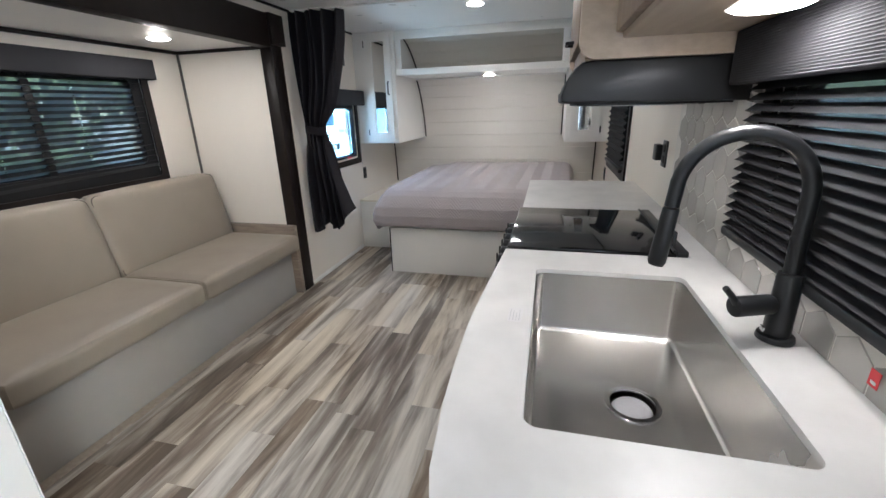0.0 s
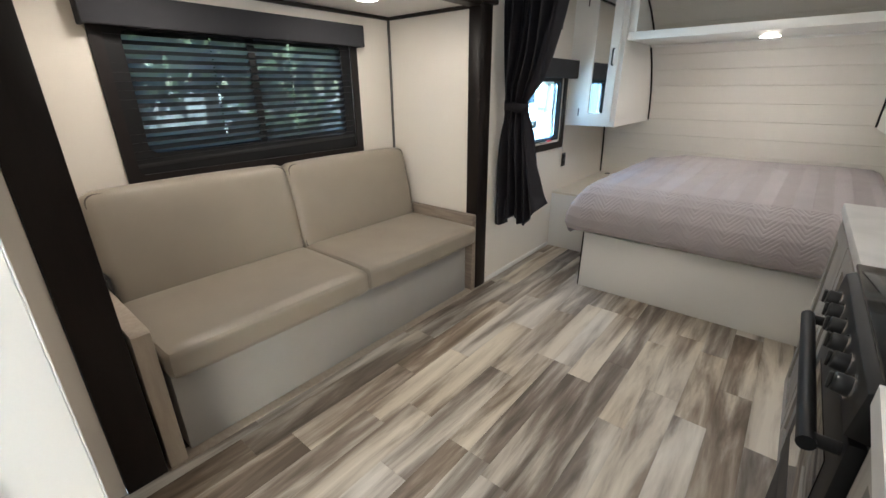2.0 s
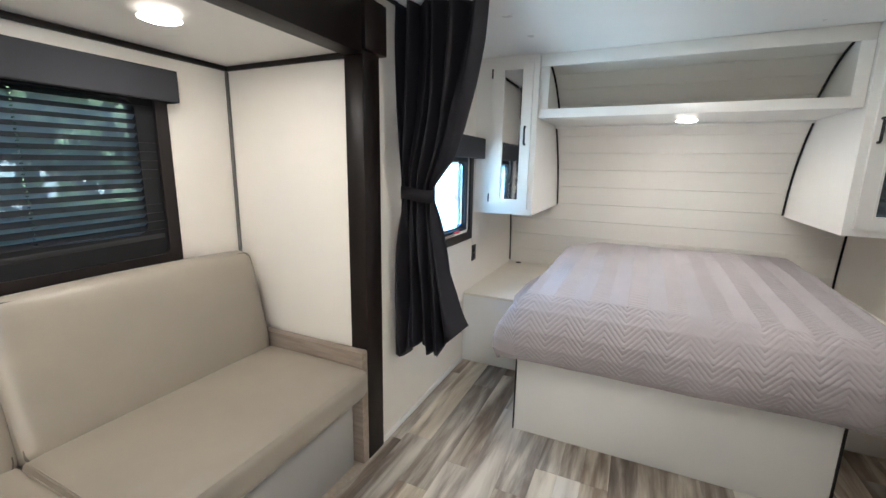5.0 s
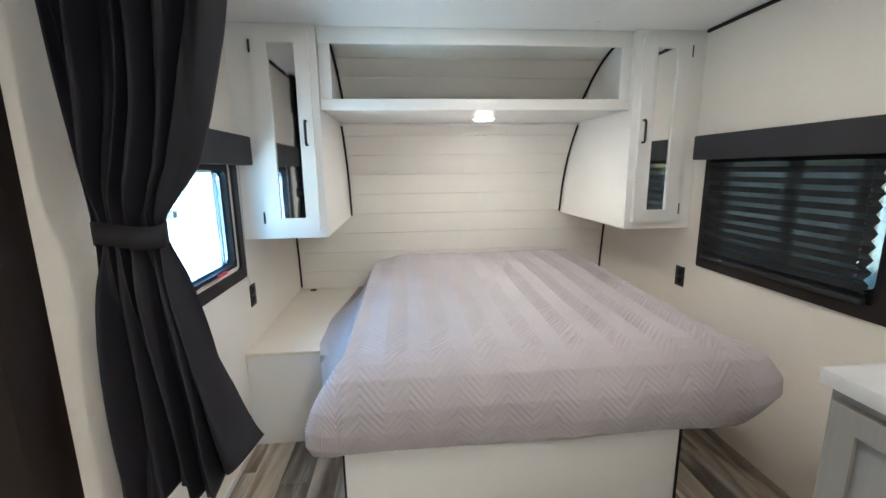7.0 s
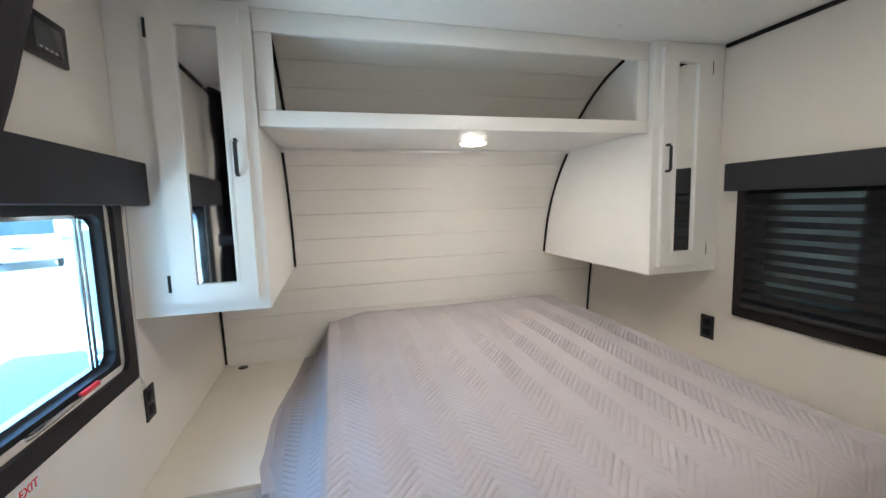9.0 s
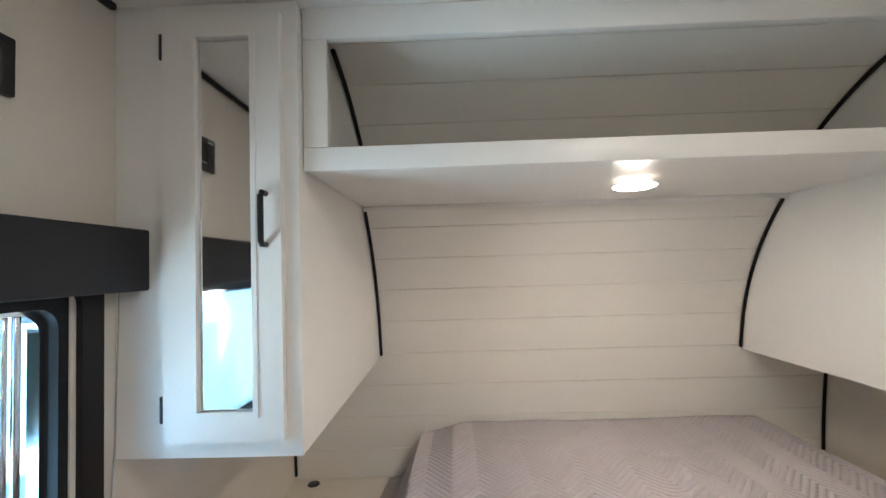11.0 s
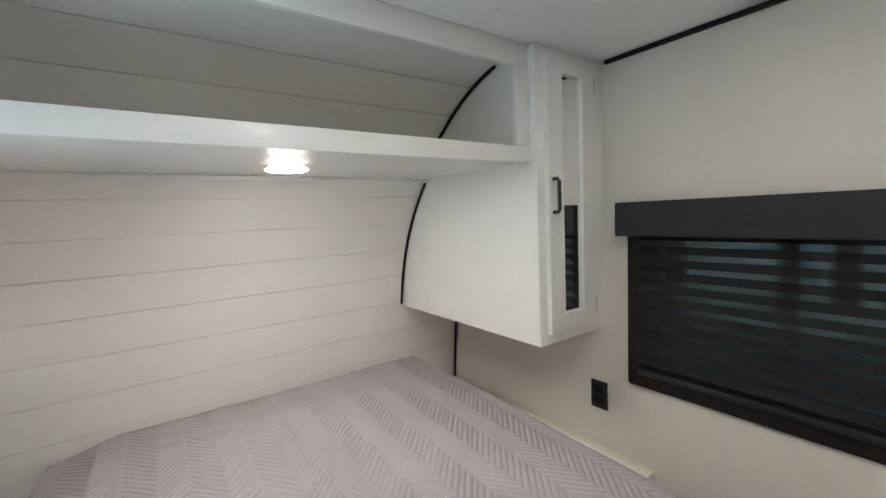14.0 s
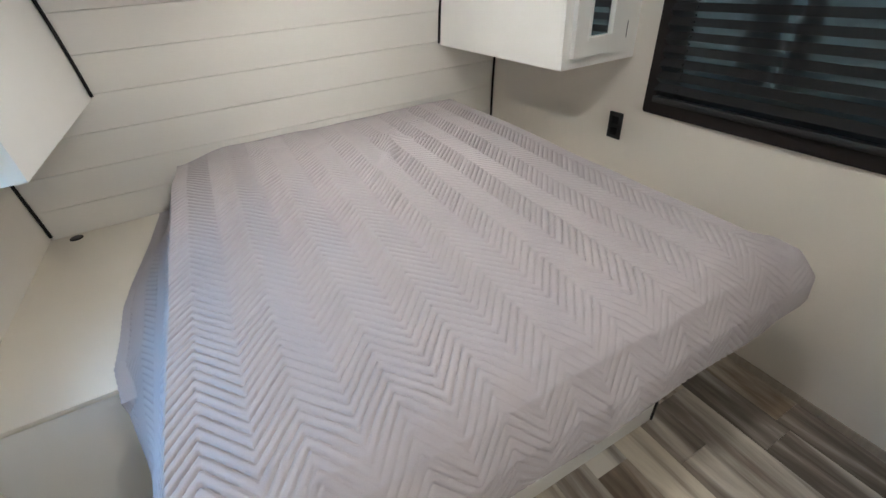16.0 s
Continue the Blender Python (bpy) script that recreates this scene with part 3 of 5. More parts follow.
# ---- windows ----
def window(name, side, y0, y1, z0, z1, inner, label, pane, divider=False, deep=0.06, ws=0.035, wb=0.035):
    """A framed window in a wall that faces +x (side 1) or -x (side -1); the opening is y0..y1, z0..z1."""
    w = thing(name, (inner, (y0 + y1) / 2, z0), label, "window", **STRUCT)
    xs = lambda a, b: (min(inner + side * a, inner + side * b), max(inner + side * a, inner + side * b))
    out, inn = rounded(y0 - 0.045, y1 + 0.045, z0 - 0.045, z1 + 0.045, 0.012), rounded(y0 + 0.004, y1 - 0.004, z0 + 0.004, z1 - 0.004, 0.03)
    part("window_frame", ring_frame(out, inn, "x", *xs(0.0006, 0.014)), BRONZE, w, smooth=30)
    out, inn = rounded(y0 + 0.001, y1 - 0.001, z0 + 0.001, z1 - 0.001, 0.03), rounded(y0 + ws, y1 - ws, z0 + wb, z1 - 0.035, 0.04)
    part("sash", ring_frame(out, inn, "x", *xs(-deep + 0.012, -0.004)), RUBBER, w, smooth=30)
    out, inn = rounded(y0 + ws - 0.002, y1 - ws + 0.002, z0 + wb - 0.002, z1 - 0.033, 0.042), rounded(y0 + ws + 0.010, y1 - ws - 0.010, z0 + wb + 0.010, z1 - 0.045, 0.04)
    part("gasket", ring_frame(out, inn, "x", *xs(-deep + 0.006, -0.030)), CHROME if not divider else RUBBER, w, smooth=30)
    p = part("pane", prism(rounded(y0 + ws - 0.005, y1 - ws + 0.005, z0 + wb - 0.005, z1 - 0.03, 0.04), "x", *xs(-deep + 0.016, -deep + 0.021)), pane, w)
    p.visible_shadow = False
    if divider:
        yc = (y0 + y1) / 2
        part("mullion", box(*xs(-deep + 0.012, -0.012), yc - 0.02, yc + 0.02, z0 + 0.03, z1 - 0.03, 0.003), RUBBER, w)
    return w


win_s = window("window_1", 1, 3.065, 3.865, 0.905, 1.405, XL, "small dark-framed window with clear tinted glass", PANE)
window("window_2", 1, 1.08, 2.355, 0.955, 1.605, SX, "wide bronze-framed window behind a pleated shade", DARKPANE, True, 0.05, 0.070, 0.095)
window("window_3", -1, 3.005, 3.808, 0.893, 1.425, XR, "bronze-framed window behind a pleated shade", DEEPPANE, True)
window("window_4", -1, 0.265, 1.175, 1.062, 1.425, XR, "bronze-framed kitchen window behind a pleated shade", DEEPPANE, True)
# the small window's second rail, latch and escape lever
part("slide_rail", box(XL - 0.036, XL - 0.028, 3.755, 3.765, 0.95, 1.36, 0.002), CHROME, win_s, "thin bright metal rail")
part("slide_rail", box(XL - 0.036, XL - 0.028, 3.775, 3.787, 0.95, 1.36, 0.002), CHROME, win_s)
part("latch_bar", tube([(XL - 0.001, 3.44, 0.922), (XL + 0.006, 3.46, 0.924), (XL + 0.006, 3.62, 0.926), (XL - 0.002, 3.64, 0.926)], 0.0055, 8), CHROME, win_s, "bright metal latch bar")
part("escape_lever", box(XL - 0.004, XL + 0.007, 3.63, 3.715, 0.921, 0.935, 0.004), RED, win_s, "red plastic escape lever")


def valance(side, y0, y1, z0, z1, inner, label, out=0.085):
    v = thing("window_valance", (inner, (y0 + y1) / 2, z0), label, "valance", "padded window valances")
    xa, xb = sorted((inner + side * 0.001, inner + side * out))
    face = sorted((inner + side * (out - 0.02), inner + side * out))
    part("face", box(face[0], face[1], y0, y1, z0, z1, 0.006, 3), VALANCE, v)
    inn = sorted((inner + side * 0.001, inner + side * (out - 0.0205)))
    for ya, yb in ((y0, y0 + 0.018), (y1 - 0.018, y1)):
        part("end_cap", box(inn[0], inn[1], ya, yb, z0, z1 - 0.0005, 0.004, 2), VALANCE, v)
    part("top", box(inn[0], inn[1], y0 + 0.0185, y1 - 0.0185, z1 - 0.018, z1 - 0.001, 0.003), VALANCE, v)
    return v


valance(1, 3.02, 3.962, 1.392, 1.523, XL, "charcoal cloth-covered valance over the small window", 0.075)
valance(1, 1.01, 2.41, 1.567, 1.687, SX, "long charcoal cloth-covered valance over the sofa window")
valance(-1, 2.93, 3.860, 1.390, 1.505, XR, "charcoal cloth-covered valance beside the bed")
kv = valance(-1, 0.20, 1.268, 1.378, 1.498, XR, "charcoal ribbed valance over the sink", 0.078)


def pleated_shade(side, y0, y1, z0, z1, inner, label, fold=0.036, cords=(), cloth=None, lean=0.0, rise=0.0):
    """A folded see-through shade with cords, a bottom rail and a bright hole at each fold along the cords."""
    s = thing("pleated_shade", (inner, (y0 + y1) / 2, z0), label, "shade", "pleated window shades")
    count = max(2, int((z1 - z0 - 0.022) / (fold / 2)) // 2 * 2)
    x_in, x_out = inner + side * 0.013, inner - side * 0.011
    bm = bmesh.new()
    rows = []
    ys = [y0] + [c + d for c in cords for d in (-0.0042, 0.0042)] + [y1]
    for i in range(count + 1):
        z = z0 + 0.022 + (z1 - z0 - 0.022) * (i - (lean if i % 2 else 0)) / count
        x = x_in if i % 2 else x_out
        jitter = 0.0012 * math.sin(i * 2.7)
        rows.append([bm.verts.new((x + jitter * side, y, z + rise * (y - y0) / (y1 - y0) * (1 - i / count))) for y in ys])
    # every other face takes the darker cloth, so the banding is painted in
    for i in range(count):
        for j in range(len(ys) - 1):
            if j % 2:
                a, b, c, d = rows[i][j].co, rows[i][j + 1].co, rows[i + 1][j + 1].co, rows[i + 1][j].co
                for lo, hi in ((0.0, 0.28), (0.56, 1.0)):
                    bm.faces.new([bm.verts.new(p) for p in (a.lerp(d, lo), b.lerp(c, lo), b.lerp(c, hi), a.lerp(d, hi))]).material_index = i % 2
                continue
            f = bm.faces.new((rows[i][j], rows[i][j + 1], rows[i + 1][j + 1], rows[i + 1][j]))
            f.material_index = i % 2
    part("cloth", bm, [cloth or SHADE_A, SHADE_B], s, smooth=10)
    rail = box(*sorted((inner - side * 0.011, inner + side * 0.013)), y0, y1, z0, z0 + 0.022, 0.004)
    for v in rail.verts:
        v.co.z += rise * (v.co.y - y0) / (y1 - y0)
    part("bottom_rail", rail, BLACKPLASTIC, s)
    for c in cords:
        part("cord", cyl((inner + side * 0.001, c, z0 + 0.02), (inner + side * 0.001, c, z1), 0.0005, seg=6), BLACKPLASTIC, s)
    return s


pleated_shade(1, 1.088, 2.347, 0.985, 1.60, SX - 0.016, "dark see-through pleated shade lowered behind the sofa", cords=(1.11, 1.515, 1.935), rise=0.04)
pleated_shade(-1, 3.045, 3.806, 0.898, 1.44, XR - 0.022, "dark see-through pleated shade lowered beside the bed", cords=(3.08, 3.72), fold=0.040, cloth=SHADE_R)
pleated_shade(-1, 0.215, 1.232, 1.012, 1.45, XR - 0.032, "dark pleated shade lowered over the sink", cords=(0.42, 1.04), cloth=SHADE_K, lean=0.4, fold=0.023)

# doorway behind, open to the day
dw = thing("door_1", (XR, -0.62, 0), "open entry doorway with a white jamb", "door", **STRUCT)
for a, b, c, d in ((-0.975, -0.945, 0, 1.95), (-0.305, -0.275, 0, 1.95), (-0.944, -0.306, 1.92, 1.95)):
    part("jamb", box(XR - 0.012, XR + 0.062, a, b, c + 0.001, d, 0.003), CAB, dw)


# ---- ceiling lights ----
def puck(at):
    x, y, z = at
    p = thing("puck_light", (x, y, z), "round white LED puck light, switched on", "light", "LED puck lights")
    part("housing", cyl((x, y, z - 0.0205), (x, y, z - 0.0005), 0.060, 0.030, 40, bevel=0.001), PUCKSKIRT, p, "frosted skirt, glowing to imitate the lens's glare")
    part("lens", cyl((x, y, z - 0.0245), (x, y, z - 0.0207), 0.048, 0.056, 40, bevel=0.001), PUCKGLOW, p, "glowing frosted lens")


for at in PUCKS:
    puck(at)

# ---- sofa ----
sofa = thing("sofa", (-2.3, 1.72, 0), "taupe vinyl two-seat sofa with low wood-look arms", "sofa")
part("base", box(-2.60, -1.965, 0.83, 2.615, 0.006, 0.372, 0.006), SOFABASE, sofa, "grey-taupe vinyl plinth")
for y0, y1 in ((0.822, 1.714), (1.722, 2.628)):
    seat = part("seat_cushion", cushion(-2.47, -1.885, y0, y1, 0.368, 0.488, 0.03, 0.012), VINYL, sofa)
    ys = y1 - 0.006 if y0 < 1 else y0 + 0.006
    part("piping", tube([(-2.40, ys, 0.4875), (-1.93, ys, 0.4885), (-1.900, ys, 0.4835), (-1.886, ys, 0.466), (-1.883, ys, 0.43), (-1.886, ys, 0.388)], 0.0019, 8), VINYL, seat)
for y0, y1 in ((0.825, 1.716), (1.720, 2.622)):
    bm = cushion(-0.075, 0.055, y0, y1, 0.0, 0.50, 0.042, 0.014)
    lean = Matrix.Translation((-2.478, 0, 0.445)) @ Matrix.Rotation(radians(-12), 4, "Y")
    bmesh.ops.transform(bm, matrix=lean, verts=bm.verts)
    cush = part("back_cushion", bm, VINYL, sofa, smooth=60)
    loop = [(0.0425, y, z) for y, z in rounded(y0 + 0.0115, y1 - 0.0115, 0.0115, 0.4885, 0.034, 6)]
    part("piping", tube([lean @ Vector(p) for p in loop], 0.0042, 8, closed=True), PIPING, cush, "thin dark welt")
arm_profile = [(-2.62, 0.545), (-1.935, 0.545), (-1.928, 0.538), (-1.928, 0.0075), (-2.62, 0.0075)]
part("arm", prism(arm_profile, "y", 2.636, 2.678, 0.002), ARMWOOD, sofa, "grey-brown wood-look end board")
part("arm", prism([(x, z + (0.03 if z > 0.5 else 0)) for x, z in arm_profile], "y", 0.748, 0.806, 0.002), ARMFACE, sofa, "light oak-look end board")
part("bracket", box(-2.50, -2.44, 0.752, 0.80, 0.606, 0.612, 0.001), CHROME, sofa, "small metal bracket")
part("hinge_block", box(-2.52, -2.40, 0.807, 0.821, 0.30, 0.62, 0.003), BLACKPLASTIC, sofa)

# ---- bedroom: wall cabinets and shelf ----
FY = 3.970


def mirror_cabinet(x0, x1, hinge, name_label, d0, d1, m0, m1, hx):
    """A wall cabinet with a mirrored door; its back follows the curved wall."""
    z0, z1 = 1.035, ZC - 0.001
    c = thing("wall_cabinet", ((x0 + x1) / 2, FY, z0), name_label, "cabinet", "mirrored wall cabinets")
    out = [(FY, z0), (FY, z1)] + [(head_y(z) - 0.002, z) for z in (2.004, 1.99, 1.97, 1.94, 1.9, 1.85, 1.8, 1.7, 1.6, 1.5, 1.4, 1.3, 1.2, 1.1, z0)]
    part("body", prism(out, "x", x0 + 0.001, x1 - 0.001), CAB, c, smooth=20)
    part("face_frame", boxes((x0 + 0.001, d0 + 0.02, FY - 0.016, FY - 0.0005, z0, z1), (d1 - 0.02, x1 - 0.001, FY - 0.016, FY - 0.0005, z0, z1),
                             (d0 + 0.02, d1 - 0.02, FY - 0.016, FY - 0.0005, z0, 1.10), (d0 + 0.02, d1 - 0.02, FY - 0.016, FY - 0.0005, 1.96, z1)), CAB, c)
    a, b = 1.072, 1.988
    door = part("door", ring_frame([(d0, a), (d1, a), (d1, b), (d0, b)], [(m0, 1.132), (m1, 1.132), (m1, 1.936), (m0, 1.936)], "y", FY - 0.036, FY - 0.0165), CAB, c, smooth=20)
    lip = [(m0 - 0.008, 1.124), (m1 + 0.008, 1.124), (m1 + 0.008, 1.944), (m0 - 0.008, 1.944)]
    lip2 = [(m0 + 0.003, 1.135), (m1 - 0.003, 1.135), (m1 - 0.003, 1.933), (m0 + 0.003, 1.933)]
    part("bead", ring_frame(lip, lip2, "y", FY - 0.039, FY - 0.0362), CAB, door, smooth=20)
    part("mirror", box(m0 - 0.004, m1 + 0.004, FY - 0.027, FY - 0.022, 1.128, 1.94), MIRROR, door, "plain silvered mirror")
    y = FY - 0.036
    part("handle", tube([(hx, y, 1.482), (hx, y - 0.018, 1.482), (hx, y - 0.024, 1.488), (hx, y - 0.024, 1.584), (hx, y - 0.018, 1.59), (hx, y, 1.59)], 0.0062, 10), BLACKMETAL, door, "square black bar pull")
    for z in (1.14, 1.92):
        part("hinge", cyl((hinge, FY - 0.026, z - 0.028), (hinge, FY - 0.026, z + 0.028), 0.006, seg=12, bevel=0.002), BLACKMETAL, door)
    return c


mirror_cabinet(XL, -1.535, -1.829, "white wall cabinet with a narrow mirrored door, beside the small window", -1.822, -1.568, -1.752, -1.628, -1.600)
mirror_cabinet(0.008, XR, 0.298, "white wall cabinet with a narrow mirrored door, beside the blinds", 0.044, 0.291, 0.110, 0.221, 0.064)

SY = 3.996
shelf = thing("overhead_shelf", (-0.77, FY, 1.65), "white overhead storage shelf, open and empty, above the bed", "shelf")
deck = [(SY + 0.004, 1.65), (SY + 0.004, 1.696)] + [(head_y(z) - 0.002, z) for z in (1.696, 1.68, 1.65)]
part("deck", prism(deck, "x", -1.5335, 0.006), CAB, shelf, smooth=20)
part("cleat", box(-1.5335, 0.006, head_y(1.64) - 0.024, head_y(1.65) - 0.006, 1.633, 1.6495, 0.003), CAB, shelf)
part("front_rail", box(-1.5335, 0.006, SY - 0.018, SY + 0.0035, 1.645, 1.698, 0.003), CAB, shelf)
part("header", box(-1.5335, 0.006, SY - 0.016, SY + 0.004, 1.946, ZC - 0.001, 0.003), CAB, shelf)
for x0, x1 in ((-1.5335, -1.478), (-0.050, 0.006)):
    part("stile", box(x0, x1, SY - 0.016, SY + 0.004, 1.6985, 1.9455, 0.003), CAB, shelf)
    out = [(SY + 0.0045, 1.6965), (SY + 0.0045, 2.0)] + [(head_y(z) - 0.003, z) for z in (1.999, 1.985, 1.97, 1.95, 1.94, 1.92, 1.9, 1.86, 1.82, 1.78, 1.74, 1.6965)]
    part("cheek", prism(out, "x", x0 + 0.0005 if x0 < -1 else -0.030, -1.5005 if x0 < -1 else x1 - 0.0005), CAB, shelf, smooth=20)

# ---- bed ----
bed = thing("bed", (-0.75, 4.0, 0), "bed on a white boxed platform under a lilac-grey quilt", "bed")
part("platform", box(-1.392, -0.125, 3.205, 4.93, 0.002, 0.40, 0.003), CAB, bed, "white boxed platform")
part("corner_strip", box(-1.398, -1.3925, 3.200, 3.216, 0.004, 0.398, 0.001), TRIM, bed, "black edge strip")
part("corner_strip", box(-0.1245, -0.117, 3.200, 3.216, 0.004, 0.398, 0.001), TRIM, bed, "black edge strip")


FALL = (0, 0.05, 0.10, 0.20, 0.28, 0.36, 0.44)
FOOT = (FALL, (0, 0.046, 0.084, 0.128, 0.138, 0.122, 0.085), (0, 0.014, 0.045, 0.128, 0.200, 0.262, 0.300))
LEFT = (FALL, (0, 0.022, 0.044, 0.085, 0.110, 0.124, 0.118), (0, 0.034, 0.082, 0.165, 0.226, 0.303, 0.365))
SPREAD = (FALL, (0, 0.022, 0.046, 0.105, 0.158, 0.210, 0.240), (0, 0.036, 0.085, 0.162, 0.205, 0.236, 0.241))
RIGHT = (FALL, (0, 0.040, 0.064, 0.078, 0.072, 0.050, 0.020), (0, 0.018, 0.058, 0.148, 0.214, 0.264, 0.292))


FOLDS = ((0.62, 1.42, 0.5, 0.010), (0.86, 1.28, -0.7, 0.012), (0.70, 0.98, 0.9, 0.010), (0.40, 1.50, -0.2, 0.008), (1.02, 1.45, 0.3, 0.009), (0.30, 1.10, 1.2, 0.006))


def build_quilt():
    """The quilt over the mattress: flat on top, a soft shoulder, swelling sides and a tucked hem, with puffed chevrons."""
    x0, x1, y0, y1, top = -1.365, 0.005, 3.20, 4.93, 0.736
    drop = 0.43
    step = 0.0033
    nu, nv = int((x1 - x0 + 2 * drop) / step), int((y1 - y0 + drop) / step)
    grid = []
    for j in range(nv + 1):
        t = -drop + (y1 - y0 + drop) * j / nv
        row = []
        for i in range(nu + 1):
            s = -drop + (x1 - x0 + 2 * drop) * i / nu
            x, y, z = min(max(s, 0), x1 - x0) + x0, max(t, 0) + y0, top
            dl, dr, df = max(-s, 0), max(s - (x1 - x0), 0), max(-t, 0)
            ds = dl or dr
            out_s = out_f = down = 0.0
            d = math.hypot(ds, df)
            if d:
                k = math.atan2(df, ds) / (math.pi / 2)
                e = min((max(ds, df) + d) / 2, 0.44)
                corner = math.sin(math.pi * k) ** 2
                point = 1.0 + (0.30 if dl else 0.75) * corner
                side = LEFT if dl else RIGHT
                rest = min(1.0, max(0.0, (t - 0.2) / 0.5)) if dl else 0.0
                out_side, down_side = ((1 - rest) * np.interp(e, FALL, side[i]) + rest * np.interp(e, FALL, SPREAD[i]) for i in (1, 2))
                out_side *= 1 - 0.38 * (min(1.0, max(0.0, (t - 1.0) / 0.7)) if dl else 0.0)
                out = (1 - k) * out_side + k * np.interp(e, FALL, FOOT[1])
                down = (1 - k) * down_side + k * np.interp(e, FALL, FOOT[2])
                out_s, out_f = out * point * math.cos(k * math.pi / 2), out * point * math.sin(k * math.pi / 2)
                down *= 1 - (0.12 if dl else 0.32) * corner
                ripple = 0.010 * noise.noise((s * 3.1, t * 3.1, 5.0)) * min(1, d / 0.15)
                out_s, out_f = out_s + (ripple if ds else 0), out_f + (ripple if df else 0)
            # puffed rows between steep zigzag seams, in stripes .08 wide
            stripe = (s + 0.03) / 0.080
            w = abs(stripe % 2 - 1) * 0.080
            ph = ((t + w * 1.2) / 0.0285) % 1.0
            lie = noise.noise((s * 2.1, t * 1.6, 1.0))
            g = 0.0165 * (1 - (2 * ph - 1) ** 6) * (0.50 + 0.50 * min(1.0, max(0.0, 0.6 + 1.2 * lie)))
            steep = min(down / 0.10, 1.0)
            g *= (1 - 0.6 * min(ds / 0.08, 1.0)) * (1 - 0.45 * min(df / 0.08, 1.0))
            z += -down + g * (1 - steep)
            out_s, out_f = out_s + (g * steep if ds else 0), out_f + (g * steep if df else 0)
            x += (-1 if dl else 1) * out_s + 0.07 * max(0.0, t) / (y1 - y0) * min(max(s, 0) / (x1 - x0), 1.0)
            y -= out_f
            z += 0.007 * noise.noise((s * 2.3, t * 2.1, 3.0)) + 0.004 * noise.noise((s * 6, t * 5, 8.0))
            crease = math.exp(-((s - 0.78 - 0.35 * (t - 1.1)) / 0.03) ** 2 - ((t - 1.1) / 0.35) ** 2)
            z += 0.016 * crease - 0.05 * max(0.0, t - 1.55) ** 1.5
            sag = min(1.0, max(0.0, (t - 1.25) / 0.45)) * max(0.0, 1 - max(s, 0.0) / 0.22)
            z -= 0.045 * sag * sag * (3 - 2 * sag)
            for cs, ct, lean, size in FOLDS:
                along, across = (s - cs) * math.cos(lean) + (t - ct) * math.sin(lean), (t - ct) * math.cos(lean) - (s - cs) * math.sin(lean)
                z += size * math.exp(-(along / 0.16) ** 2 - (across / 0.022) ** 2)
            z = max(z, (0.547 if x > 0.30 else 0.4975) + 0.03 * max(0.0, 0.44 - ds) if y > 3.75 else 0.385)
            y = min(y, head_y(max(z, 0.5)) - 0.012)
            row.append((x, y, z))
        grid.append(row)
    return sheet(grid)


part("mattress", cushion(-1.375, -0.01, 3.17, 4.86, 0.402, 0.690, 0.06, 0.0, 10), PAPER, bed)
quilt = part("quilt", build_quilt(), QUILT, bed, "lilac-grey quilt stitched in chevrons", smooth=80)

# ---- nightstands ----
def nightstand(x0, x1, y0, label):
    n = thing("nightstand", ((x0 + x1) / 2, y0, 0), label, "nightstand", "built-in nightstands")
    part("body", box(x0, x1, y0 + 0.004, 4.93, 0.002, 0.478, 0.002), CAB, n)
    part("top", box(x0, x1, y0, 4.936, 0.4785, 0.496, 0.003), NIGHT, n, "cream laminate top")
    return n


ns = nightstand(XL + 0.001, -1.41, 3.815, "built-in white nightstand with a cream top below the small window")
nightstand(-0.10, XR - 0.001, 3.76, "built-in white nightstand beside the shaded window")
solo("bed_rail", box(0.322, XR - 0.001, 3.761, 4.932, 0.497, 0.545, 0.003), NIGHT, (0.35, 4.3, 0.497), "narrow cream ledge along the wall beside the bed", "ledge")
solo("cable_grommet", cyl((-1.838, 4.885, 0.497), (-1.838, 4.885, 0.502), 0.026, 0.023, 24, bevel=0.001), BLACKPLASTIC, (-1.838, 4.885, 0.497), "round black cable grommet in the nightstand top", "grommet")


# ---- outlets and wall panel ----
def outlet(x, side, y, z, label, w=0.070, h=0.112):
    o = thing("outlet", (x, y, z - h / 2), label, "outlet", "black wall outlets")
    xs = sorted((x + side * 0.0006, x + side * 0.007))
    part("plate", box(*xs, y - w / 2, y + w / 2, z - h / 2, z + h / 2, 0.002), BLACKPLASTIC, o)
    xs = sorted((x + side * 0.007, x + side * 0.009))
    for dz in (-0.024, 0.024):
        part("socket", box(*xs, y - 0.017, y + 0.017, z + dz - 0.016, z + dz + 0.016, 0.002), RUBBER, o)
    return o


outlet(XL, 1, 3.985, 0.743, "black wall outlet below the small window")
outlet(XR, -1, 3.98, 0.757, "black wall outlet beside the bed")
outlet(XR, -1, 2.06, 1.13, "dark grey wall outlet over the counter")
sw = thing("wall_switch", (XR, 2.14, 1.09), "small dark switch box over the counter", "switch")
part("box", box(XR - 0.028, XR - 0.0006, 2.11, 2.17, 1.095, 1.165, 0.004), BLACKPLASTIC, sw)

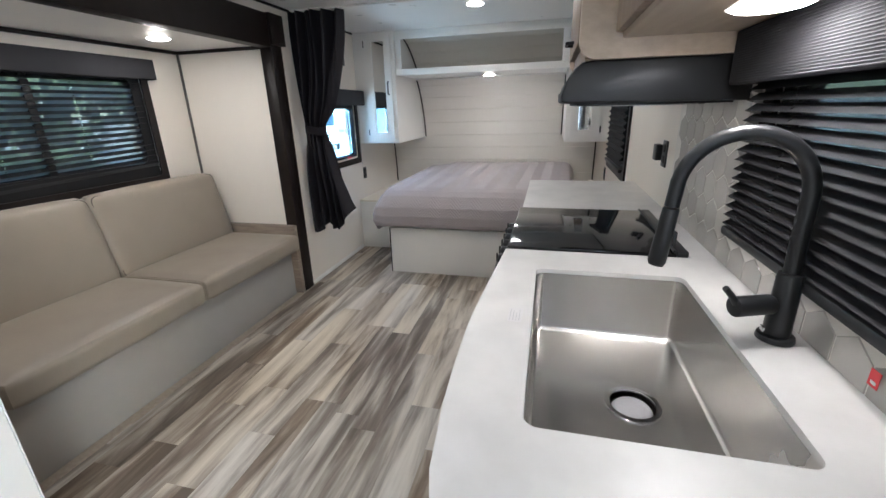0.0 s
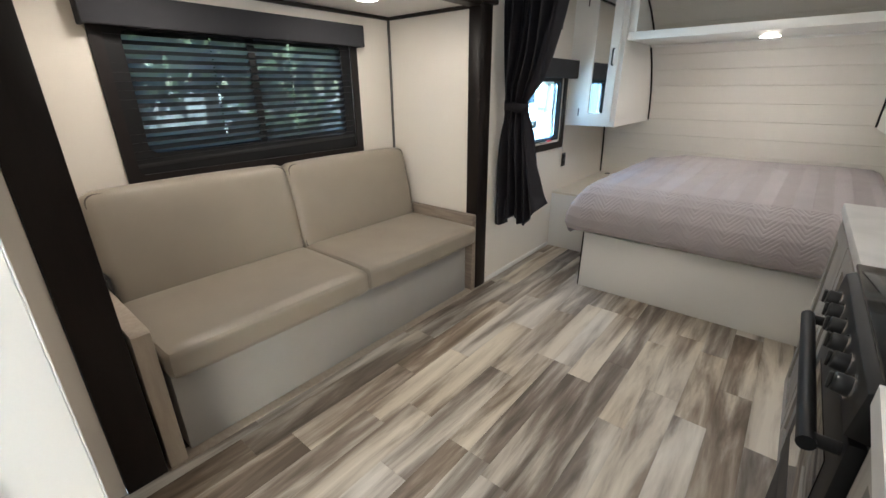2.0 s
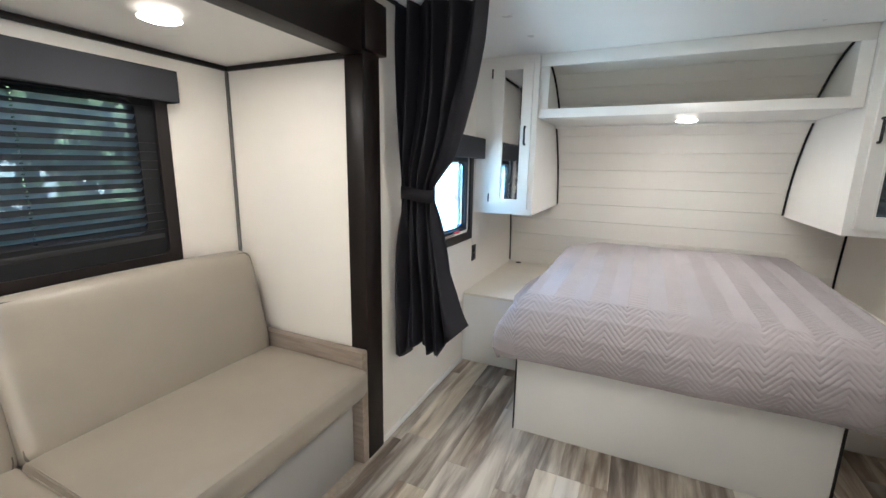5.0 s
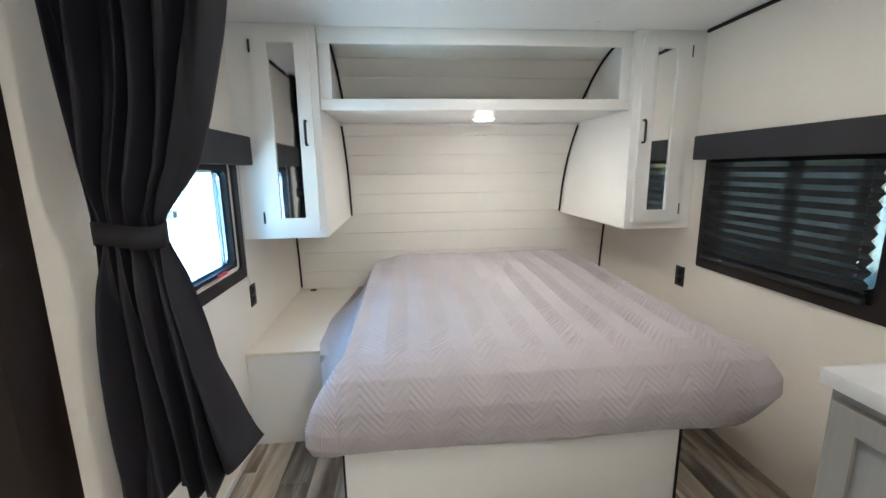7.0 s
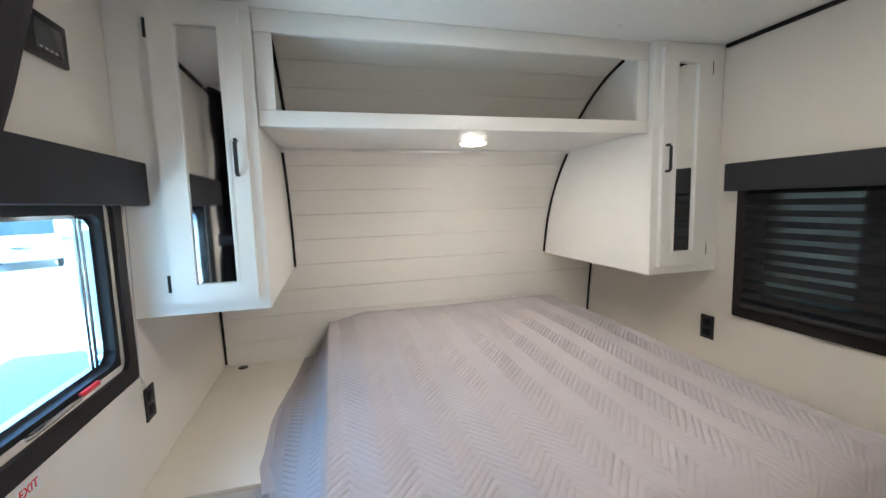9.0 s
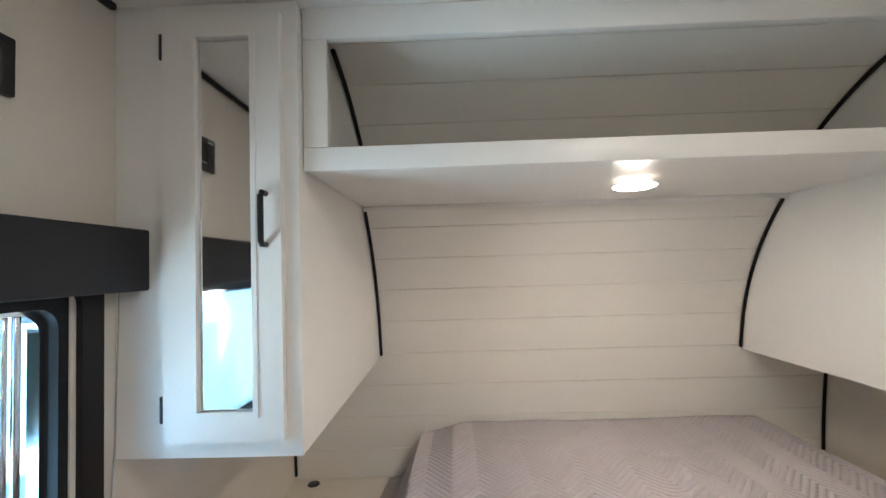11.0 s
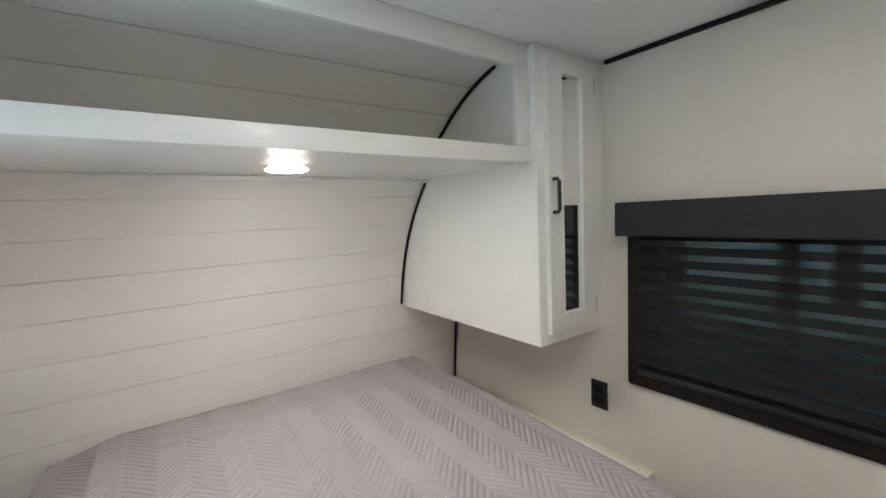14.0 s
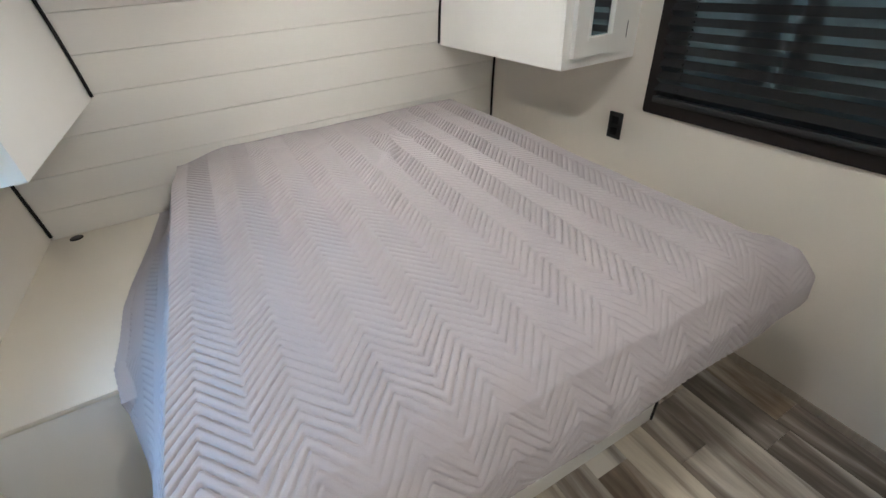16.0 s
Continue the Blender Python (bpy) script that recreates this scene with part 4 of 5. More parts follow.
tp = thing("control_panel", (XL, 3.65, 1.70), "black wall control panel with a dim display", "control panel")
part("bezel", box(XL + 0.0006, XL + 0.014, 3.572, 3.735, 1.726, 1.826, 0.004), BLACKPLASTIC, tp)
disp = part("display", box(XL + 0.0142, XL + 0.0156, 3.612, 3.712, 1.740, 1.806, 0.001), SCREEN, tp, "dim grey display")
for k in range(4):
    part("label_bar", box(XL + 0.0157, XL + 0.0163, 3.622 + 0.018 * k, 3.633 + 0.018 * k, 1.746, 1.751), GREYPRINT, disp)
part("label_bar", box(XL + 0.0142, XL + 0.0150, 3.585, 3.612, 1.812, 1.816), PAPER, tp)

pc = thing("pull_cord", (XL, 3.925, 0.78), "thin pale shade cord hanging from the valance to the outlet", "cord")
part("string", tube([(XL + 0.008, 3.955, 1.391), (XL + 0.006, 3.946, 1.08), (XL + 0.005, 3.930, 0.86), (XL + 0.005, 3.936, 0.845), (XL + 0.006, 3.965, 0.80)], 0.0016, 6), GREYPRINT, pc)


def lettering(text, size, m, mat, parent):
    cu = bpy.data.curves.new("lettering", "FONT")
    cu.body, cu.size, cu.extrude, cu.align_x, cu.align_y = text, size, 0.0006, "CENTER", "CENTER"
    ob = new("lettering_curve", cu)
    dg = bpy.context.evaluated_depsgraph_get()
    me = bpy.data.meshes.new_from_object(ob.evaluated_get(dg))
    bpy.data.objects.remove(ob)
    me.transform(Matrix.Translation(-ORIGIN[parent]) @ m)
    me.materials.clear()
    me.materials.append(mat)
    t = new("lettering", me)
    t.parent = parent
    ORIGIN[t] = ORIGIN[parent]
    return t


ex = thing("exit_sticker", (XL, 3.43, 0.80), "small sticker with red exit lettering below the window", "sticker")
part("film", box(XL + 0.0004, XL + 0.001, 3.395, 3.468, 0.806, 0.842), PAPER, ex)
lettering("EXIT", 0.027, pose(XL + 0.0016, 3.43, 0.824, 90, 0, 90), RED, ex)


# ---- curtain ----
def build_curtain():
    keys = [(2.005, -1.925, -1.545), (1.85, -1.925, -1.563), (1.70, -1.922, -1.59), (1.50, -1.922, -1.635), (1.38, -1.92, -1.67), (1.30, -1.915, -1.725), (1.25, -1.91, -1.757),
            (1.18, -1.908, -1.757), (1.10, -1.92, -1.74), (0.95, -1.93, -1.715), (0.75, -1.935, -1.685), (0.60, -1.936, -1.675), (0.44, -1.936, -1.665)]
    zs, ls, rs = zip(*keys[::-1])
    grid, nz, nu = [], 90, 190
    for j in range(nz + 1):
        z = 0.47 + (2.005 - 0.47) * j / nz
        l, r = np.interp(z, zs, ls), np.interp(z, zs, rs)
        tight = math.exp(-((z - 1.215) / 0.10) ** 2)
        row = []
        for i in range(nu + 1):
            u = i / nu
            fold = math.sin(u * 2 * math.pi * 5 + 1.4 * math.sin(z * 2.3 + u * 5)) + 0.5 * math.sin(u * 2 * math.pi * 9 + z * 4.0)
            amp = 0.036 * (1 - 0.7 * tight)
            depth = 2.955 + 0.05 * (u - 0.5) + amp * fold + 0.014 * math.sin(z * 6 + u * 9)
            bulge = 0.03 * math.sin(math.pi * u) * math.exp(-((z - 1.36) / 0.12) ** 2)
            x = l + (r - l) * u + 0.010 * math.cos(u * 2 * math.pi * 5) * (1 - tight)
            zz = z - (0.03 * math.sin(u * 11.0) + 0.02 * (1 - u)) * max(0.0, 1 - (z - 0.47) / 0.35)
            if u > 0.9 and z < 0.85:
                k = (u - 0.9) / 0.1 * (0.85 - z) / 0.38
                x += 0.085 * k
                zz += 0.12 * k * max(0.0, 1 - (z - 0.47) / 0.3)
            row.append((max(x, XL + 0.004), depth - bulge, min(zz, 2.004)))
        grid.append(row)
    return sheet(grid)


curtain = thing("curtain", (-1.75, 2.96, 0.45), "charcoal privacy curtain gathered by a tie at the wall", "curtain")
cl = part("cloth", build_curtain(), CURTAIN, curtain, smooth=75)
thick = cl.modifiers.new("thickness", "SOLIDIFY")
thick.thickness = 0.0015
tie = [(-1.832 + 0.087 * math.cos(a), 2.955 + 0.040 * math.sin(a), 1.212 + 0.008 * math.sin(a * 2)) for a in (2 * math.pi * k / 28 for k in range(28))]
bm = bmesh.new()
for a, b in zip(tie, tie[1:] + tie[:1]):
    q = [bm.verts.new((a[0], a[1], a[2] - 0.028)), bm.verts.new((b[0], b[1], b[2] - 0.028)), bm.verts.new((b[0], b[1], b[2] + 0.028)), bm.verts.new((a[0], a[1], a[2] + 0.028))]
    bm.faces.new(q)
bmesh.ops.remove_doubles(bm, verts=bm.verts, dist=1e-5)
tb = part("tie_band", bm, CURTAIN, curtain, "folded charcoal tie band", smooth=60)
thick = tb.modifiers.new("thickness", "SOLIDIFY")
thick.thickness = 0.004
solo("curtain_track", box(-1.925, -0.2, 2.945, 2.965, 2.006, 2.0195, 0.002), CAB, (-1.0, 2.955, 2.006), "slim white ceiling curtain track", "curtain track")

# ---- kitchen ----
def front_x(y):
    """The bowed front edge of the sink counter."""
    return float(np.interp(y, [0.33, 0.39, 0.43, 0.57, 0.70, 0.84, 1.05, 1.31], [-0.20, -0.236, -0.247, -0.261, -0.266, -0.267, -0.255, -0.238]))


def holed_slab(outer, inner, z0, z1):
    own = bmesh.new()
    loops = []
    for line in (outer, inner):
        vs = [own.verts.new((x, y, z1)) for x, y in line]
        loops.append([own.edges.new((vs[i], vs[(i + 1) % len(vs)])) for i in range(len(vs))])
    bmesh.ops.triangle_fill(own, edges=loops[0] + loops[1], use_beauty=True)
    ext = bmesh.ops.extrude_face_region(own, geom=own.faces[:])
    bmesh.ops.translate(own, verts=[g for g in ext["geom"] if isinstance(g, bmesh.types.BMVert)], vec=(0, 0, z0 - z1))
    bmesh.ops.recalc_face_normals(own, faces=own.faces)
    return own


SINK = rounded(-0.137, 0.237, 0.530, 1.153, 0.022)
edge = [(front_x(y), y) for y in np.linspace(1.311, 0.43, 22)] + [(-0.236, 0.39), (-0.218, 0.362), (-0.19, 0.345), (-0.15, 0.338), (XR - 0.002, 0.338), (XR - 0.002, 1.311)]
top = solo("countertop", holed_slab(edge, SINK, 0.872, 0.910), COUNTER, (0.1, 0.8, 0.872), "white marbled solid-surface countertop with a bowed front", "countertop", "white countertops")
top2 = solo("countertop", box(-0.222, XR - 0.002, 1.889, 2.655, 0.872, 0.910, 0.004), COUNTER, (0.1, 2.27, 0.872), "white marbled solid-surface countertop beyond the stove", "countertop", "white countertops")
solo("countertop_strip", box(0.30, XR - 0.002, 1.3115, 1.8885, 0.872, 0.910, 0.002), COUNTER, (0.33, 1.6, 0.872), "narrow white counter strip behind the stove", "countertop")

sink = thing("sink", (0.05, 0.84, 0.70), "undermount brushed steel sink with a round drain", "sink")
own = bmesh.new()
levels = [(0.0006, 0.898), (0.0, 0.734), (0.003, 0.726), (0.011, 0.722)]
rings = []
for inset, z in levels:
    line = rounded(-0.1365 + inset, 0.2365 - inset, 0.5305 + inset, 1.1525 - inset, 0.022)
    rings.append([own.verts.new((x, y, z)) for x, y in line])
for a, b in zip(rings, rings[1:]):
    for i in range(len(a)):
        j = (i + 1) % len(a)
        own.faces.new((a[i], a[j], b[j], b[i]))
basin = part("basin", own, STEEL, sink, smooth=50)
own = bmesh.new()
rim = rounded(-0.1255, 0.2255, 0.5415, 1.1415, 0.022)
hole = [(0.085 + 0.052 * math.cos(2 * math.pi * k / 32), 0.855 + 0.052 * math.sin(2 * math.pi * k / 32)) for k in range(32)]
rows = [[own.verts.new((x, y, 0.722)) for x, y in line] for line in (rim, hole)]
bmesh.ops.triangle_fill(own, edges=[own.edges.new((v[i], v[(i + 1) % len(v)])) for v in rows for i in range(len(v))], use_beauty=True)
for f in own.faces:
    if f.normal.z < 0:
        f.normal_flip()
part("basin_bottom", own, STEEL, sink, smooth=None)
for k, (x0, x1, y0, y1) in enumerate(((-0.1395, -0.1375, 0.528, 1.155), (0.2375, 0.2395, 0.528, 1.155), (-0.1374, 0.2374, 0.5275, 0.5295), (-0.1374, 0.2374, 1.1535, 1.1555))):
    part("outer_wall", box(x0, x1, y0, y1, 0.7195, 0.8712), STEEL, sink)
drain = part("drain", ring_frame([(0.085 + 0.0575 * math.cos(a), 0.855 + 0.0575 * math.sin(a)) for a in (2 * math.pi * k / 40 for k in range(40))],
                                 [(0.085 + 0.047 * math.cos(a), 0.855 + 0.047 * math.sin(a)) for a in (2 * math.pi * k / 40 for k in range(40))], "z", 0.7222, 0.7255), CHROME, sink, "polished drain ring")
part("strainer", cyl((0.085, 0.855, 0.695), (0.085, 0.855, 0.705), 0.0515, seg=36), STEEL, drain)
part("drain_cup", cyl((0.085, 0.855, 0.68), (0.085, 0.855, 0.6945), 0.046, 0.0515, 36), STEEL, drain)
part("stopper", cyl((0.085, 0.855, 0.7055), (0.085, 0.855, 0.717), 0.044, 0.036, 32, bevel=0.003), GREYPRINT, drain, "pale grey basket stopper")

faucet = thing("faucet", (0.315, 0.86, 0.91), "matt black gooseneck kitchen faucet", "faucet")
part("flange", cyl((0.315, 0.86, 0.9105), (0.315, 0.86, 0.922), 0.032, 0.030, 36, bevel=0.002), BLACKMETAL, faucet)
part("body", cyl((0.315, 0.86, 0.9225), (0.315, 0.86, 1.045), 0.0225, 0.0205, 36, bevel=0.003), BLACKMETAL, faucet)
neck = [(0.315, 0.86, 1.046), (0.315, 0.862, 1.12)] + [(0.215 + 0.10 * math.cos(a), 0.862 + 0.03 * (1 - math.cos(a)) / 2, 1.185 + 0.105 * math.sin(a)) for a in (math.pi * k / 20 for k in range(21))] + [(0.112, 0.893, 1.155)]
part("gooseneck", tube(neck, 0.0135, 20), BLACKMETAL, faucet, smooth=60)
head = part("spray_head", cyl((0.112, 0.893, 1.152), (0.101, 0.898, 1.038), 0.0150, 0.0172, 28, bevel=0.003), BLACKMETAL, faucet)
part("nozzle", cyl((0.101, 0.898, 1.0375), (0.1005, 0.898, 1.034), 0.0145, seg=28), BLACKPLASTIC, head)
part("button", box(0.122, 0.130, 0.890, 0.904, 1.075, 1.105, 0.003), BLACKPLASTIC, head)
part("valve", cyl((0.292, 0.852, 0.985), (0.222, 0.828, 0.985), 0.0185, 0.0195, 28, bevel=0.003), BLACKMETAL, faucet)
part("lever", tube([(0.226, 0.829, 0.992), (0.214, 0.825, 1.008), (0.200, 0.82, 1.024)], [0.007, 0.006, 0.0055], 12), BLACKMETAL, faucet)
part("badge", box(0.287, 0.2905, 0.848, 0.862, 0.928, 0.938, 0.001), CHROME, faucet)

st = thing("counter_sticker", (-0.17, 0.865, 0.910), "small white paper sticker with grey print on the counter", "sticker")
part("paper", box(-0.188, -0.158, 0.832, 0.895, 0.9102, 0.9106), FILM, st)
for k in range(4):
    part("print_bar", box(-0.184 + 0.0065 * k, -0.1825 + 0.0065 * k, 0.838, 0.889 - 0.007 * (k % 3), 0.9107, 0.9110), GREYPRINT, st)
rt = thing("red_tag", (XR - 0.012, 0.70, 0.93), "small red and white tag on the backsplash", "tag")
part("card", box(XR - 0.0135, XR - 0.0125, 0.680, 0.700, 0.935, 0.962), RED, rt)
part("print_bar", box(XR - 0.0145, XR - 0.0137, 0.684, 0.694, 0.940, 0.945), PAPER, rt)


def base_cabinet(y0, y1, doors, label, bow=False):
    c = thing("base_cabinet", (0.1, (y0 + y1) / 2, 0), label, "cabinet", "kitchen base cabinets")
    part("carcass", box(-0.195, XR - 0.002, y0, y1, 0.085, 0.8715, 0.002) if not bow else
         boxes((-0.205, XR - 0.002, y0, y1, 0.085, 0.66), (-0.205, -0.15, y0, y1, 0.6605, 0.8715), (0.25, XR - 0.002, y0, y1, 0.6605, 0.8715), (-0.149, 0.249, y0, 0.50, 0.6605, 0.8715), (-0.149, 0.249, 1.18, y1, 0.6605, 0.8715)), TAUPE, c)
    part("toe_kick", box(-0.15, XR - 0.01, y0 + 0.01, y1 - 0.01, 0.002, 0.0845), BLACKPLASTIC, c)
    xf = -0.205 if bow else -0.195
    for a, b in doors:
        d = part("door", ring_frame([(a, 0.11), (b, 0.11), (b, 0.845), (a, 0.845)], [(a + 0.055, 0.165), (b - 0.055, 0.165), (b - 0.055, 0.79), (a + 0.055, 0.79)], "x", xf - 0.019, xf - 0.0005), TAUPE, c, smooth=20)
        part("door_panel", box(xf - 0.011, xf - 0.004, a + 0.053, b - 0.053, 0.163, 0.792, 0.003), TAUPE, d)
    return c


base_cabinet(0.40, 1.311, ((0.42, 0.85), (0.86, 1.29)), "taupe base cabinet under the sink counter", True)
base_cabinet(1.889, 2.645, ((1.91, 2.255), (2.265, 2.625)), "taupe base cabinet beyond the stove")

# stove
stove = thing("stove", (0.03, 1.6, 0), "black gas range with a folded glass cover", "stove")
body = part("body", box(-0.215, 0.298, 1.316, 1.884, 0.03, 0.905, 0.003), BLACKPLASTIC, stove)
part("glass_cover", box(-0.232, 0.262, 1.320, 1.880, 0.9055, 0.9165, 0.003), COOKGLASS, stove, "glossy black glass cover")
part("vent_strip", box(0.266, 0.297, 1.325, 1.875, 0.9055, 0.922, 0.003), BLACKMETAL, stove)
part("hinge_bar", tube([(0.258, 1.33, 0.922), (0.258, 1.87, 0.922)], 0.004, 8), BLACKMETAL, stove)
panel = part("control_panel", prism([(-0.2155, 0.90), (-0.243, 0.885), (-0.250, 0.80), (-0.2155, 0.795)], "y", 1.318, 1.882, 0.002), OVENBLACK, stove)
for k in range(6):
    y = 1.40 + 0.08 * k
    kn = part("knob", cyl((-0.246, y, 0.842), (-0.272, y, 0.846), 0.019, 0.017, 24, bevel=0.003), BLACKMETAL, panel)
    part("knob_ring", cyl((-0.2462, y, 0.842), (-0.2505, y, 0.8426), 0.0225, seg=24), STEEL, kn, "thin steel ring")
    part("grip", box(-0.279, -0.2722, y - 0.004, y + 0.004, 0.830, 0.862, 0.002), BLACKPLASTIC, kn)
door = part("oven_door", box(-0.240, -0.2155, 1.322, 1.878, 0.30, 0.785, 0.004), OVENBLACK, stove)
part("oven_glass", box(-0.2425, -0.2405, 1.40, 1.80, 0.42, 0.68, 0.001), COOKGLASS, door)
part("handle", tube([(-0.285, 1.325, 0.755), (-0.285, 1.875, 0.755)], 0.0145, 14), OVENBLACK, door)
for y in (1.345, 1.855):
    part("handle_post", cyl((-0.2402, y, 0.755), (-0.279, y, 0.755), 0.012, seg=14), OVENBLACK, door)
part("drawer_front", box(-0.236, -0.2155, 1.322, 1.878, 0.06, 0.29, 0.004), OVENBLACK, stove)

# range hood and upper cabinets
hood = thing("range_hood", (0.14, 1.6, 1.35), "matt black curved range hood", "range hood")
out = [(-0.02, 1.453), (-0.045, 1.450), (-0.066, 1.434), (-0.082, 1.408), (-0.092, 1.380), (-0.096, 1.362), (-0.092, 1.351), (-0.080, 1.347), (XR - 0.002, 1.343), (XR - 0.002, 1.453)]
part("shell", prism([(x, z) for x, z in out], "y", 1.312, 1.885, 0.006), HOODMETAL, hood, smooth=50)
part("underside", box(-0.05, XR - 0.03, 1.345, 1.855, 1.338, 1.3465, 0.002), BLACKPLASTIC, hood)
part("filter", box(0.02, 0.30, 1.42, 1.78, 1.335, 1.3379, 0.001), STEEL, hood)
part("switch", box(-0.0985, -0.094, 1.70, 1.76, 1.368, 1.384, 0.002), CHROME, hood)

up = thing("upper_cabinet", (0.16, 1.6, 1.455), "light oak-look cabinet above the range hood", "cabinet", "kitchen upper cabinets")
side = [(XR - 0.002, 1.4535), (XR - 0.002, ZC - 0.001), (-0.058, ZC - 0.001)] + [(-0.058 + 0.045 * (1 - math.cos(a)), 1.4995 - 0.046 * math.sin(a)) for a in (math.pi / 2 * k / 6 for k in range(7))]
part("end_panel", prism(side, "y", 1.287, 1.309, 0.002), OAK, up, "light oak-look panel with a rounded corner")
part("end_panel", prism(side, "y", 1.887, 1.909, 0.002), OAK, up)
part("box", box(-0.040, XR - 0.002, 1.3095, 1.8865, 1.4535, ZC - 0.001, 0.002), OAKDARK, up)
d = part("door", box(-0.060, -0.0405, 1.32, 1.876, 1.50, 1.99, 0.003), OAKDARK, up, "walnut-look door")
part("handle", tube([(-0.060, 1.56, 1.53), (-0.082, 1.565, 1.53), (-0.082, 1.635, 1.53), (-0.060, 1.64, 1.53)], 0.005, 10), BLACKMETAL, d)
up2 = thing("upper_cabinet", (0.2, 0.5, 1.50), "light oak-look cabinet above the sink window", "cabinet", "kitchen upper cabinets")
part("box", box(0.048, XR - 0.002, -0.25, 1.2865, 1.500, ZC - 0.001, 0.003), OAK, up2)
for a, b in ((-0.24, 0.505), (0.515, 1.275)):
    part("door", box(0.028, 0.0475, a, b, 1.512, 1.99, 0.003), OAKDARK, up2)

# ribs across the face of the kitchen valance
for k in range(22):
    part("rib", tube([(XR - 0.0785, 0.215, 1.384 + 0.005 * k), (XR - 0.0785, 1.255, 1.384 + 0.005 * k)], 0.0016, 6), VALANCE, kv)

# backsplash: hexagons on grout
splash = solo("backsplash", boxes((XR - 0.006, XR - 0.0005, 0.26, 1.90, 0.911, 1.0), (XR - 0.006, XR - 0.0005, 1.235, 1.90, 1.0, 1.36), (XR - 0.006, XR - 0.0005, 1.27, 1.90, 1.36, 1.452)), GROUT, (XR, 1.0, 0.911), "grey hexagon tile backsplash with white grout", "backsplash", **STRUCT)
R = 0.052
own = bmesh.new()
lo = [own.verts.new((0, (R - 0.0016) * math.sin(radians(60 * k)), (R - 0.0016) * math.cos(radians(60 * k)))) for k in range(6)]
hi = [own.verts.new((-0.0016, (R - 0.0032) * math.sin(radians(60 * k)), (R - 0.0032) * math.cos(radians(60 * k)))) for k in range(6)]
own.faces.new(hi)
for k in range(6):
    own.faces.new((lo[k], lo[(k + 1) % 6], hi[(k + 1) % 6], hi[k]))
bmesh.ops.recalc_face_normals(own, faces=own.faces)
hex_mesh = bpy.data.meshes.new("hex_tile")
own.to_mesh(hex_mesh)
own.free()
hex_mesh.materials.append(HEX)
wy, wz = R * math.sqrt(3), R * 1.5
for j in range(8):
    for i in range(20):
        y, z = 0.30 + wy * (i + 0.5 * (j % 2)), 0.935 + wz * j
        if y > 1.87 or z > 1.43 or (z > 0.975 and y < 1.285) or (z > 1.33 and y < 1.32):
            continue
        t = new("hex_tile", hex_mesh)
        t.parent = splash
        t.location = (-0.0062, y - 1.0, z - 0.911)

# ---- outside ----
gz = -0.75


def lot(x, y):
    """The height of the lot, nearly level, falling a hand's breadth across its width."""
    return gz - 0.002 * max(0.0, min(60.0, y))


own = bmesh.new()
lines = [math.copysign(abs(k / 45) ** 3 * 900, k) for k in range(-45, 46)]
rows = [[own.verts.new((x, y, lot(x, y))) for x in lines] for y in lines]
for a, b in zip(rows, rows[1:]):
    for i in range(len(a) - 1):
        own.faces.new((a[i], a[i + 1], b[i + 1], b[i]))
solo("ground", own, GROUND, (0, 0, 0), "pale sunlit gravel lot outside", "ground", **STRUCT)
solo("trailer_shell", boxes((XL - 0.09, XR + 0.09, YB - 0.10, YH + 0.1, ZC + 0.065, ZC + 0.40)), SIDING, (0, 0, ZC + 0.07), "white outer roof of the trailer", "roof", **STRUCT)
solo("trailer_underside", boxes((XL - 0.05, XR + 0.05, YB, YH, gz + 0.25, -0.085)), SIDING, (0, 0, gz + 0.25), "closed trailer chassis under the floor", "chassis", **STRUCT)


def wheel(car, x, y, z, r, w):
    t = part("wheel", tube([(x + (r - 0.09) * math.cos(a), y, z + (r - 0.09) * math.sin(a)) for a in (2 * math.pi * k / 28 for k in range(28))], 0.09, 10, closed=True), RUBBER, car)
    part("rim", cyl((x, y - w / 2, z), (x, y + w / 2, z), r - 0.13, seg=24, bevel=0.02), CHROME, t)


